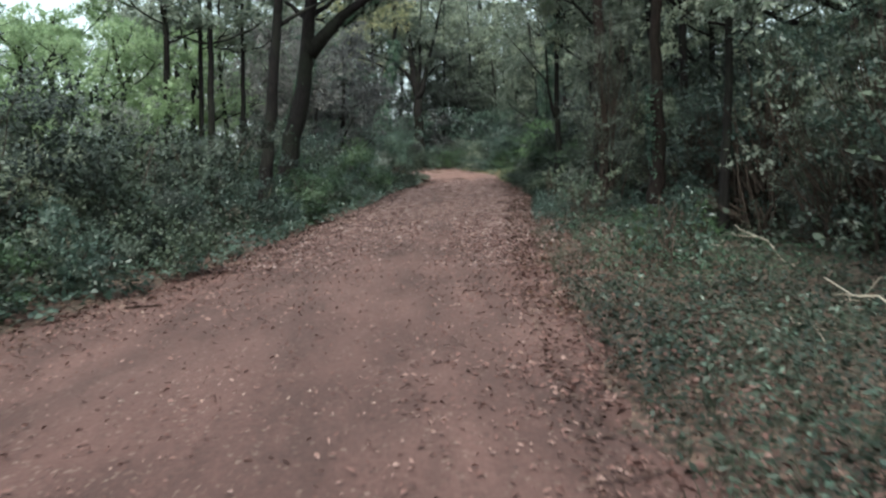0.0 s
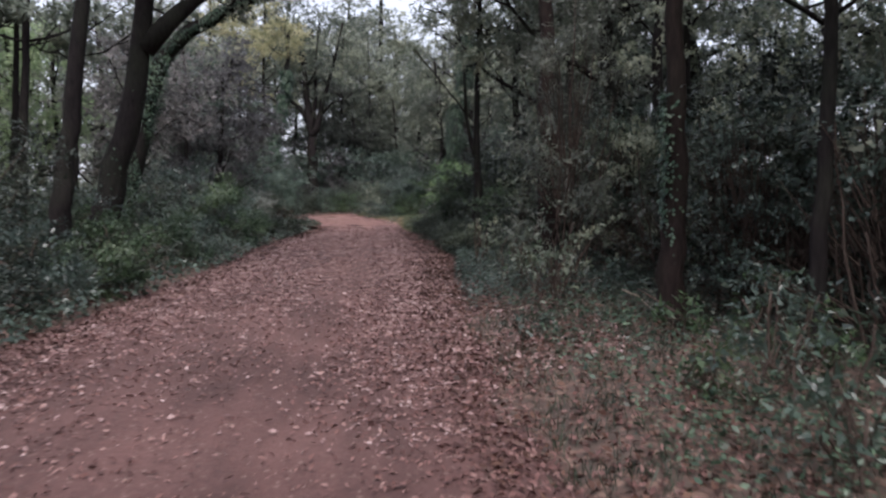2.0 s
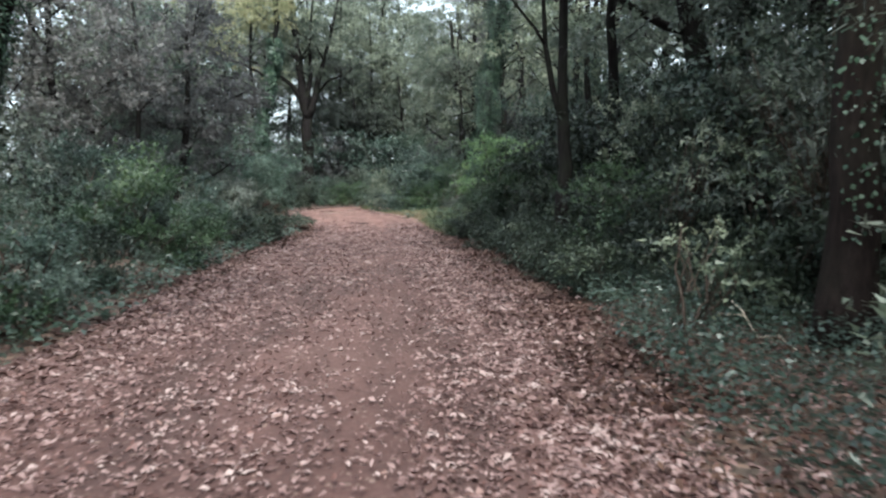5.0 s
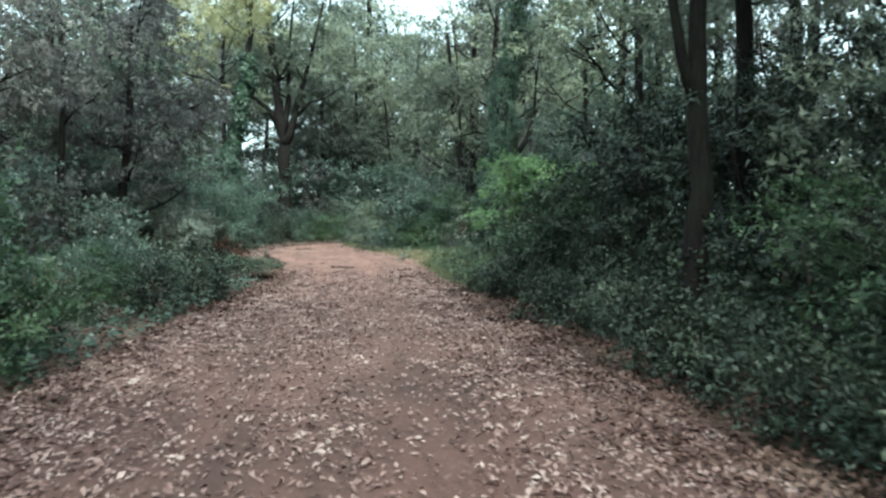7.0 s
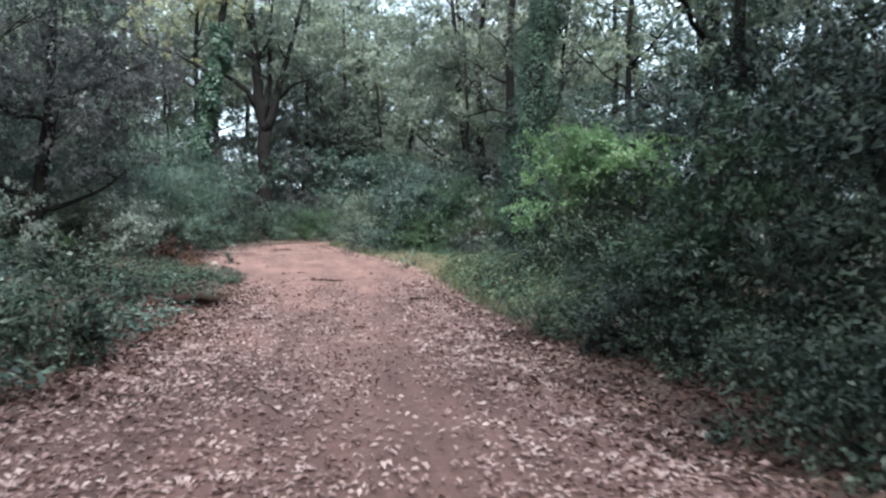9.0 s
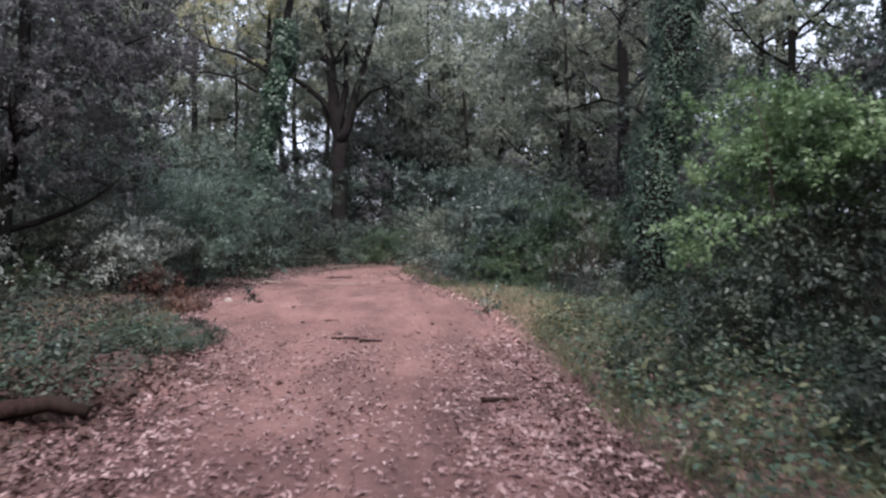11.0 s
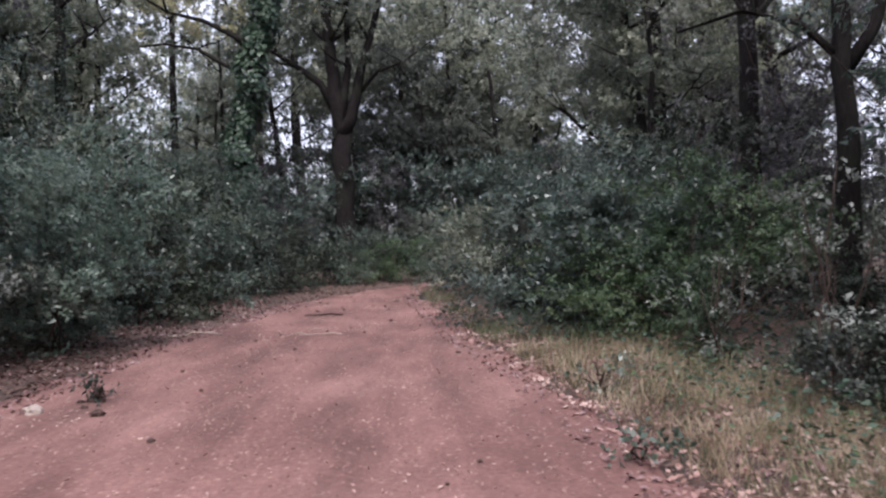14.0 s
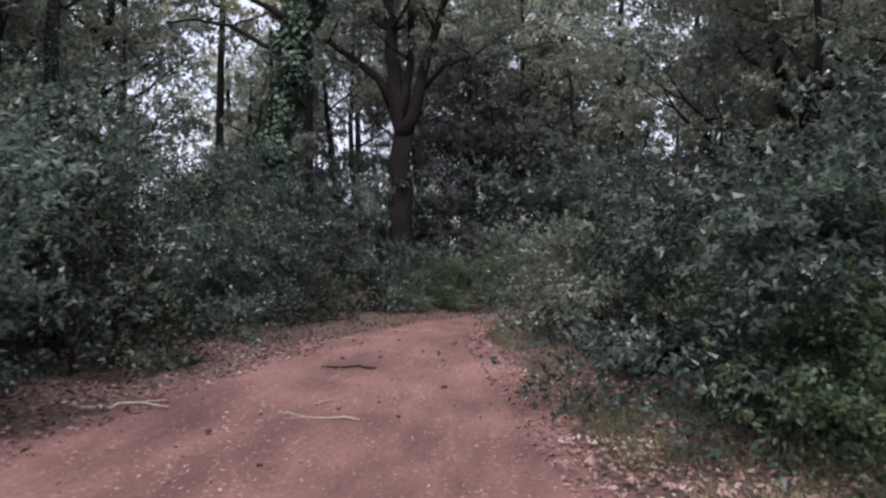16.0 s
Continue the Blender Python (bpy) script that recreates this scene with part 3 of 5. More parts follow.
for k, (x, y) in enumerate([(-9.5, 61.5), (-8.3, 62.2)]):
    tree("tree", x, y, [(0, 0, 0), (0.1, 0, 3), (0.15, 0, 6), (0.3, 0, 11)], 0.26, "ivy-clad trunk rising behind the tall bushes", [], 95 + k, spread=2.4, count=320, limb_from=0.75, leaf_size=0.11, ivy=(0.5, 9.5, 0.4, 3600))
for k, (x, y, r) in enumerate([(-9.7, 28.2, 0.16), (-8.9, 29.5, 0.12), (-8.1, 28.0, 0.15), (-7.6, 30.5, 0.12)]):
    tree("tree", x, y, [(0, 0, 0), (0.1, 0, 3), (0.25, 0, 6), (0.3, 0, 11)], r, "slim dark trunk standing behind the bushes", [], 90 + k, spread=2.2, count=150, limb_from=0.6, leaf_size=0.16)
# the low-crowned dusky evergreen
DUSKY = tree("tree", -6.2, 47.5, [(0, 0, 0), (0.2, 0, 1.6), (0.5, 0.2, 4), (0.6, 0.2, 8)], 0.2, "dusky evergreen oak with drooping crown down to the bushes", [(0.9, 0.5, 4.0, 2.2, 2.6, 1.3), (1.5, 0.5, 5.4, 2.2, 2.4, 1.8), (-1.5, 0, 4.8, 2.4, 2.4, 2.0), (0.2, 0, 7.4, 2.8, 2.8, 2.0), (-0.5, -1.5, 5.5, 2.4, 2.4, 2.0)], 25, leaf=M_DUSK, spread=2.6, count=3600, per=13, leaf_size=0.085, limb_from=0.25, limbs=8)
copy_thing(DUSKY, pose(-8.0, 40.5, GROUND, 0, 0, 130))


# ---- background wood: a few trees, copied ----
def models():
    made = []
    for k, (h, r, leaf, base) in enumerate([(12, 0.17, M_OAK, 0.35), (14, 0.22, M_DUSK, 0.3), (11, 0.13, M_OAK, 0.3), (13, 0.2, M_DARK, 0.35), (10, 0.12, M_MID, 0.3)]):
        rng = np.random.default_rng(40 + k)
        tk = [(0, 0, 0), *[(rng.normal(0, 0.25), rng.normal(0, 0.25), h * f) for f in (0.25, 0.5, 0.75, 1)]]
        made.append(tree("tree", -14 - 3 * k, 8 + 9 * k, tk, r, "slender evergreen tree standing in the wood", [], 60 + k, leaf=leaf, spread=3.0, limbs=6, limb_from=base, count=420, per=11, leaf_size=0.17, group="trees of the wood"))
    near = [tree("tree", 12 + 2 * k, 14 + 9 * k, [(0, 0, 0), (0.1, 0.1, 3), (-0.1, 0.1, 6), (0.2, 0, 11)], 0.13 + 0.03 * k, "slender evergreen tree near the track", [], 66 + k, leaf=(M_OAK, M_DARK)[k], spread=2.6, limbs=6, limb_from=0.42, count=480, per=12, leaf_size=0.095, group="slender trees near the track") for k in range(2)]
    gold = tree("tree", -6.6, 80.5, [(0, 0, 0), (0.2, 0, 5), (0, 0, 11), (0.3, 0, 19)], 0.25, "tall tree with sunlit yellow crown beyond the clearing", [], 70, leaf=M_GOLD, spread=4.0, limbs=9, limb_from=0.74, count=800, per=11, leaf_size=0.16)
    return made, near, gold


MODELS, NEAR, GOLD = models()
FRESH = tree("tree", -14.0, 29.0, [(0, 0, 0), (0.2, 0, 2.5), (0, 0, 4.5), (0.3, 0, 6.6)], 0.16, "sunlit fresh green tree in an opening of the wood", [(0, 0, 2.4, 2.0, 2.0, 1.2), (0, 0, 4.0, 2.2, 2.0, 1.3), (1, 0.5, 5.2, 2.0, 2.0, 1.2), (-1.2, -0.6, 3.2, 1.8, 1.8, 1.1)], 71, leaf=M_SUNLIT, spread=2.6, limbs=7, limb_from=0.25, count=900, per=11, leaf_size=0.12)
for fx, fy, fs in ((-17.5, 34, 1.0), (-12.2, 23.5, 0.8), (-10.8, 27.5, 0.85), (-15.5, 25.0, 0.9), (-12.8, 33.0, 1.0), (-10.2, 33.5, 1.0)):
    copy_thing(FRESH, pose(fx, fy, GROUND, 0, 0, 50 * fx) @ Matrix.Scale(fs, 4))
copy_thing(GOLD, pose(-11.8, 84, GROUND, 0, 0, 80) @ Matrix.Scale(1.1, 4))


def broad_oak(x, y, seed, leaf):
    """A wide evergreen oak whose crown hangs low in rounded masses."""
    rng = np.random.default_rng(seed)
    lobes = []
    for k in range(13):
        a, h = rng.uniform(0, 2 * math.pi), 3.2 + 0.72 * k
        r = rng.uniform(0.8, 2.6) * (1.1 - 0.05 * k)
        lobes.append((r * math.cos(a), r * math.sin(a), h, rng.uniform(1.5, 2.1), rng.uniform(1.5, 2.1), rng.uniform(1.0, 1.6)))
    return tree("tree", x, y, [(0, 0, 0), (0.2, 0.1, 3), (-0.2, 0, 6), (0.1, 0, 12)], 0.26, "broad grey-green evergreen oak with low rounded crown", lobes, seed, leaf=leaf, spread=2.6, limbs=6, limb_from=0.25, count=1150, per=11, leaf_size=0.16, group="broad oaks")


def overhanging_oak(x, y, seed, leaf):
    """An evergreen oak that leans to one side, with drooping boughs."""
    lobes = [(-1.6, 0.6, 3.9, 1.4, 1.5, 0.9), (-2.2, 0, 5.6, 1.5, 1.6, 1.0), (-3.2, -0.5, 7.2, 1.7, 1.8, 1.1), (-1.5, 1, 8.0, 2.0, 2.0, 1.4), (0.5, -1, 6.0, 1.8, 1.8, 1.4), (-2.6, 2.0, 9.5, 2.0, 2.0, 1.3)]
    return tree("tree", x, y, [(0, 0, 0), (-0.2, 0, 3), (-0.8, 0, 6), (-1.2, 0, 11)], 0.24, "evergreen oak whose drooping boughs overhang the track", lobes, seed, leaf=leaf, spread=2.8, limbs=7, limb_from=0.35, count=1900, per=13, leaf_size=0.09, group="overhanging oaks")


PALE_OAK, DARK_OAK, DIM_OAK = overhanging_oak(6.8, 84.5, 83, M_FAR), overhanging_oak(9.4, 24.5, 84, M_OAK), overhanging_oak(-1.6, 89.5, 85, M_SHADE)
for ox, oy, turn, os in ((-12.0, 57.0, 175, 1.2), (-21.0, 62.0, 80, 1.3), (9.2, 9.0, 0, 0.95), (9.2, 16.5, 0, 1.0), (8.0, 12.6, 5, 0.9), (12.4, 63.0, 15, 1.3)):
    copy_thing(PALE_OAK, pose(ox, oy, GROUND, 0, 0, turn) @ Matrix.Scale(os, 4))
for ox, oy, turn, os in ((2.6, 84.5, 30, 1.1), (0.4, 87.5, 100, 1.15), (5.2, 89.0, 60, 1.2), (0.9, 91.5, 20, 1.2)):
    copy_thing(DIM_OAK, pose(ox, oy, GROUND, 0, 0, turn) @ Matrix.Scale(os, 4))
for ox, oy, turn, os in ((6.8, 23.5, 10, 1.15), (11.0, 37.0, 30, 0.9), (7.0, 28.6, -5, 1.15), (8.2, 62.0, 0, 1.0), (9.8, 68.5, 10, 1.2), (15.0, 58.0, 0, 1.1)):
    copy_thing(DARK_OAK, pose(ox, oy, GROUND, 0, 0, turn) @ Matrix.Scale(os, 4))
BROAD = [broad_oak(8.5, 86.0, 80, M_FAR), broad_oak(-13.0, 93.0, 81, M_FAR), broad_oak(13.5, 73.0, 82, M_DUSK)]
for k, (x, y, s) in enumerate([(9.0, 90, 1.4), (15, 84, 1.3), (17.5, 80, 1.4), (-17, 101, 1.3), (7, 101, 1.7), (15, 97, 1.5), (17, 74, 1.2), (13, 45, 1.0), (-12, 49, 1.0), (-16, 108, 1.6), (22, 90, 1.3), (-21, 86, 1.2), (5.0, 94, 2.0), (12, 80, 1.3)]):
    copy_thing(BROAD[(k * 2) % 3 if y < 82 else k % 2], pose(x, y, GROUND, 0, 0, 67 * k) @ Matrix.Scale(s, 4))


def glade(x, y):
    """A lane without trees, through which the sky shows low behind the great oak."""
    return (y > 81) & (abs(x - 1.5 + 0.163 * (y - 44)) < 1.1)


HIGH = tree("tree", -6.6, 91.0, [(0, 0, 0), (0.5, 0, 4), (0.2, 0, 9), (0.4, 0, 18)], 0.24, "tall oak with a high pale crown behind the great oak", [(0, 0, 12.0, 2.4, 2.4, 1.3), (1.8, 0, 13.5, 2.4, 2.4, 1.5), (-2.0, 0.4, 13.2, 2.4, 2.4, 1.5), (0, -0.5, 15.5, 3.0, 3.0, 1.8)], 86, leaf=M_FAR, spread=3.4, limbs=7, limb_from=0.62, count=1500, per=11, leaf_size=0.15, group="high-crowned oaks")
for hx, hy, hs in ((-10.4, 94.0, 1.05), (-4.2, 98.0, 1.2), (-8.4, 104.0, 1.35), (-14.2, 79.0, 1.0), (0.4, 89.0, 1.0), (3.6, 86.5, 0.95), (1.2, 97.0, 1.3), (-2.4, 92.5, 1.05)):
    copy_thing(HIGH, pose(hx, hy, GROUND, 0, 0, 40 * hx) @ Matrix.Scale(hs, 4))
for hx, hy, hs in ((-15.0, 46.0, 1.0), (-13.5, 40.0, 0.8)):
    copy_thing(BROAD[0], pose(hx, hy, GROUND, 0, 0, 40 * hx) @ Matrix.Scale(hs, 4))
for hx, hy, hs in ((-12.5, 66.0, 1.1), (-10.6, 60.0, 1.05), (-15.0, 71.0, 1.2), (-11.9, 70.5, 1.25)):
    copy_thing(DARK_OAK, pose(hx, hy, GROUND, 0, 0, 40 * hx) @ Matrix.Scale(hs, 4))


def wood_scatter():
    rng = np.random.default_rng(5)
    for y0 in np.arange(-14, 112, 6.0):
        for x0 in np.arange(-27, 28, 6.0):
            x, y = x0 + rng.uniform(-2, 2), y0 + rng.uniform(-2, 2)
            bare = left(y) - 4.2 < x < right(y) + 3.4 and y < 84
            bare |= 60 < y < 90 and -6 < x < 8 + (y - 66) * 0.6
            bare |= y > 84 and abs(x) < 3
            bare |= x < -7.5 and 2 < y < 42 and rng.random() < 0.85
            bare |= (x < -8 and 50 < y < 80 or 6 < x < 13 and 44 < y < 72) and rng.random() < 0.6
            bare |= abs(x) > 14 and rng.random() < 0.8 or y < -2 and rng.random() < 0.7
            bare |= glade(x, y)
            k, turn, s = rng.integers(len(MODELS)), rng.uniform(0, 360), rng.uniform(0.8, 1.15)
            if not bare:
                copy_thing(NEAR[k % 2] if abs(x) < 13 and y < 66 else MODELS[k], pose(x, y, GROUND, 0, 0, turn) @ Matrix.Scale(s, 4))


wood_scatter()
for nx, ny, ns in ((6.2, 20.0, 1.0), (6.6, 12.6, 1.0), (6.3, 26.0, 1.0), (5.9, 30.6, 1.1), (10.5, 50.0, 1.1), (12.2, 55.5, 1.1), (11.4, 45.5, 1.1), (8.2, 41.2, 1.3), (9.8, 43.6, 1.2)):
    copy_thing(NEAR[0], pose(nx, ny, GROUND, 0, 0, 70 * nx) @ Matrix.Scale(ns, 4))


def far_woods():
    """The closed edge of the wood all round, too far off to tell single trees."""
    rng = np.random.default_rng(6)
    lobes = []
    for k in range(170):
        a = 2 * math.pi * k / 170
        x, y = 33 * math.cos(a) * rng.uniform(0.95, 1.2), 46 + 72 * math.sin(a) * rng.uniform(0.95, 1.12)
        for h in (1.5, 4.0, 7.0, 9.5)[:1 if glade(x, y) else 4]:
            lobes.append((x, y, h + rng.normal(0, 0.7), 3.2, 3.2, 2.0))
    p, u = lobe_points(lobes, 11000, rng, 0.2)
    tagged(new("far_woods", leaf_mesh("far_woods", sprays(p, u, 8, 1.4, 0.46, 0.55, rng, simple=True), M_OAK)), "closed grey-green edge of the wood all round", "woods", kind="stuff")


far_woods()


# ---- shrubs ----
def shrub(name, x, y, lobes, label, leaf, seed, count=240, per=12, leaf_size=0.075, stems=4, aspect=0.5, twigs=9, group="", category="bush"):
    rng = np.random.default_rng(seed)
    top = thing(name, x, y, label, category, group)
    p, u = lobe_points(lobes, count, rng, 0.3)
    for k in range(stems):
        lb = lobes[k % len(lobes)]
        b = (lb[0] + rng.normal(0, lb[3] * 0.35), lb[1] + rng.normal(0, lb[4] * 0.35), lb[2] + lb[5] * rng.uniform(0.2, 0.9))
        part("stem", Wood().tube(bend((rng.normal(0, 0.12), rng.normal(0, 0.12), -0.1), b, 7, 0.05, rng), np.linspace(0.02, 0.006, 7), 4).mesh("stem", M_TWIG), top)
    w = Wood()
    for k in range(min(twigs, len(p))):
        a = p[k] * np.array((0.35, 0.35, 0.55)) + rng.normal(0, 0.05, 3)
        w.tube(bend(a, p[k], 4, 0.03, rng), np.linspace(0.009, 0.003, 4), 3, False)
    tagged(part("brushwood", w.mesh("brushwood", M_TWIG), top), kind="stuff")
    simple = leaf_size > 0.06
    outer = sprays(p, u, per, leaf_size * 3.2, leaf_size, aspect, rng, simple=simple)
    p, u = lobe_points([(*lb[:3], 0.6 * lb[3], 0.6 * lb[4], 0.6 * lb[5]) for lb in lobes], count // 5, rng, 0.0, bunch=4)
    inner = sprays(p, u, 5, leaf_size * 3.0, leaf_size * 1.25, 0.55, rng, simple=simple)
    part("foliage", leaf_mesh("foliage", np.concatenate([outer, inner]), leaf), top)
    return top


def dome(rng, w, h, n):
    """Lobes of a rounded bush of width w and height h."""
    out = []
    for k in range(n):
        a, r = rng.uniform(0, 2 * math.pi), w * 0.5 * math.sqrt(rng.random()) * 0.7
        hz = h * (rng.uniform(0.12, 0.3) if k % 3 == 0 else rng.uniform(0.35, 0.72))
        out.append((r * math.cos(a), r * math.sin(a), hz, w * rng.uniform(0.25, 0.36), w * rng.uniform(0.25, 0.36), h * rng.uniform(0.24, 0.34)))
    return out


def shrub_models():
    rng = np.random.default_rng(8)
    kinds = {}
    kinds["low"] = [shrub("bush", -4.4, 5 + 2 * k, dome(rng, 1.5, 1.0, 5), "low dark evergreen bush at the edge of the track", m, 100 + k, 270, 10, 0.055, group="bushes along the track") for k, m in enumerate((M_DARK, M_MID, M_OAK, M_DEEP_SHADE, M_SHADE))]
    kinds["mid"] = [shrub("bush", -6.2, 5 + 3 * k, dome(rng, 2.3, 2.0, 7), "dense evergreen bush in the undergrowth", m, 110 + k, 460, 10, 0.062, group="bushes along the track") for k, m in enumerate((M_DARK, M_MID, M_OAK, M_DARK, M_DEEP_SHADE, M_SHADE))]
    kinds["tall"] = [shrub("bush", -8.5, 6 + 4 * k, dome(rng, 3.0, 3.6, 9), "tall dense evergreen shrub", m, 120 + k, 560, 11, 0.095, 3, twigs=8, group="tall shrubs of the wood") for k, m in enumerate((M_DARK, M_OAK, M_DUSK))]
    kinds["wall"] = [shrub("bush", 6.4, 24 + 4 * k, dome(rng, 3.0, 3.8, 10), "tall small-leaved evergreen shrub beside the track", m, 140 + k, 760, 11, 0.083, 5, twigs=16, group="tall shrubs beside the track") for k, m in enumerate((M_DARK, M_OAK, M_DEEP_SHADE))]
    kinds["fine"] = [shrub("bush", 4.6, 56 + 4 * k, dome(rng, 2.5, 2.4, 8), "fine-leaved evergreen bush beside the far track", m, 145 + k, 720, 12, 0.066, 4, twigs=14, group="fine-leaved bushes") for k, m in enumerate((M_DARK, M_OAK, M_DEEP_SHADE))]
    kinds["screen"] = [shrub("bush", (9.5, -9.6, 9.8)[k], 40 + 8 * k, dome(rng, 4.6, 6.6, 15), "very tall evergreen thicket closing off the wood", m, 150 + k, 1250, 11, 0.09, 5, twigs=12, group="tall thickets") for k, m in enumerate((M_DARK, M_OAK, M_DUSK))]
    kinds["thicket"] = [shrub("bush", 5.5 + k, 8 + 3 * k, dome(rng, 2.2, 2.6, 8), "twiggy half-bare shrub with sparse leaves", m, 130 + k, 300, 10, 0.055, 7, 0.42, 150, group="twiggy shrubs") for k, m in enumerate((M_SHADE, M_DARK))]
    return kinds


KINDS = shrub_models()


def plant(kind, x, y, rng, s=1.0, pick=()):
    k = rng.choice(pick) if pick else rng.integers(len(KINDS[kind]))
    k = KINDS[kind][k]
    copy_thing(k, pose(x, y, GROUND + float(fall(y)), 0, 0, rng.uniform(0, 360)) @ Matrix.Scale(s * rng.uniform(0.85, 1.15), 4))


def hedge(kind, side, y0, y1, step, off, seed, s=1.0, jitter=0.35, pick=()):
    """A loose row of shrubs, off metres outside the track's edge."""
    rng = np.random.default_rng(seed)
    for y in np.arange(y0, y1, step):
        yy = y + rng.normal(0, jitter)
        x = left(yy) - off if side < 0 else right(yy) + off
        plant(kind, x + rng.normal(0, jitter), yy, rng, s, pick)


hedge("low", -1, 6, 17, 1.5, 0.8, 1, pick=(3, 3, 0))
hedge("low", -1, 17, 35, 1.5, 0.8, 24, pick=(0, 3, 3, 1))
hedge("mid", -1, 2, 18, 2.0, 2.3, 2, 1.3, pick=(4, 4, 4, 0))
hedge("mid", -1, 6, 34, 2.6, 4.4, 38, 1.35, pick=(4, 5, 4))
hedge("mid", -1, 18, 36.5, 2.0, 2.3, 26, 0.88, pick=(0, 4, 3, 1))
hedge("tall", -1, 35, 44, 3.0, 5.0, 37)
hedge("low", -1, 42, 49, 1.5, 3.6, 20, 0.75)
hedge("fine", -1, 49.5, 60, 2.0, 2.3, 4, 1.1, pick=(0, 2, 0, 1))
hedge("mid", -1, 60, 70, 2.0, 2.4, 28, 1.2, pick=(0, 4))
hedge("wall", -1, 50, 68, 2.4, 4.0, 5, 1.2, pick=(0, 2))
for k, (lx, ly) in enumerate(((-2.3, 39.2), (-3.0, 37.7), (-3.4, 39.9), (-2.7, 41.0), (-2.4, 36.6), (-3.5, 42.4), (-1.15, 40.5), (-1.55, 39.5), (-1.9, 41.6), (-0.85, 40.9), (-0.8, 41.6), (-1.2, 41.3), (-2.1, 38.5))):
    plant("low", lx, ly, np.random.default_rng(370 + k), 0.36, (3, 3, 0))
for k, (lx, ly) in enumerate(((9.2, 48.8), (9.8, 51.2), (10.4, 46.4))):
    plant("wall", lx, ly, np.random.default_rng(380 + k), 1.55, (0,))
hedge("screen", -1, 51, 68, 3.2, 6.2, 32, 0.95, pick=(0, 0, 1))
for gx, gy, gs in ((-3.6, 49.7, 0.8), (-4.6, 50.6, 1.05), (-4.3, 47.6, 1.05), (-5.3, 49.0, 1.25), (-5.6, 46.2, 1.0)):
    shrub("bush", gx, gy, dome(np.random.default_rng(int(gy * 10)), 2.3 * gs, 1.9 * gs, 7), "grey-green low bush at the edge of the clearing", M_SILVER if gs < 1.06 else M_FAR, 340 + int(gy * 3), 260, 10, 0.06)
hedge("mid", -1, 66, 72.5, 1.3, 1.3, 14, 0.9, pick=(0, 4, 1))
hedge("tall", -1, 68, 79, 2.2, 3.6, 18, 0.75)
hedge("thicket", 1, 9, 25, 1.2, 3.5, 6, 1.05)
hedge("mid", 1, 9, 24, 2.2, 5.2, 7, 1.2, pick=(0, 3))
hedge("screen", 1, 6, 44, 4.2, 8.6, 25, 1.0, pick=(0, 1, 1))
hedge("wall", 1, 7, 23, 2.4, 4.6, 36, 1.1, pick=(1, 2, 1))
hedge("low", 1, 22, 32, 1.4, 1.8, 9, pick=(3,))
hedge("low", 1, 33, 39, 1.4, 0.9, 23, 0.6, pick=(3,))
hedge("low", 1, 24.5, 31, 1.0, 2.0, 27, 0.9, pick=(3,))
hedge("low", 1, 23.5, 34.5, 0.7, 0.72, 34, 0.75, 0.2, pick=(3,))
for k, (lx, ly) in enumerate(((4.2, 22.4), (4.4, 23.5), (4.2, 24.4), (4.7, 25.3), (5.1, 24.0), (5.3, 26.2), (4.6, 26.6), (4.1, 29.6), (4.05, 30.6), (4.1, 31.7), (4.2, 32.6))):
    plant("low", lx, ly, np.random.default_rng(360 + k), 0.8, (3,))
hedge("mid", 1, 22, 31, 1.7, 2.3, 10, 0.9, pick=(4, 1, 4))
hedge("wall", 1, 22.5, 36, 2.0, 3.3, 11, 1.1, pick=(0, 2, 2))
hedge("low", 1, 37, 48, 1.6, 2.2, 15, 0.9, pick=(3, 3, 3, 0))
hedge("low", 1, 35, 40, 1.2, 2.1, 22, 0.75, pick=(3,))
hedge("low", 1, 43.5, 50.5, 1.2, 2.5, 35, 0.62, 0.4, pick=(2, 0, 1))
hedge("mid", 1, 43, 50, 2.2, 4.4, 16, 0.9)
hedge("fine", 1, 51.5, 69, 1.8, 1.85, 12, 1.1, pick=(0, 2, 1))
hedge("screen", 1, 45, 68, 4.0, 9.0, 31, 0.9, pick=(2, 0, 2))
for k, (lx, ly) in enumerate(((4.3, 44.0), (4.9, 44.9), (4.6, 43.0), (5.4, 45.8), (5.3, 43.6), (4.4, 42.0), (4.8, 46.4))):
    plant("low", lx, ly, np.random.default_rng(390 + k), 0.6, (4, 0, 4, 2))
hedge("wall", 1, 51, 70, 2.2, 3.3, 13, 1.0, pick=(0, 2))
for k, x in enumerate(np.arange(-10.5, 11, 1.7)):
    plant("tall", x, 82.0 + 1.2 * math.sin(2.1 * k), np.random.default_rng(300 + k), 1.9, (0, 0, 2))


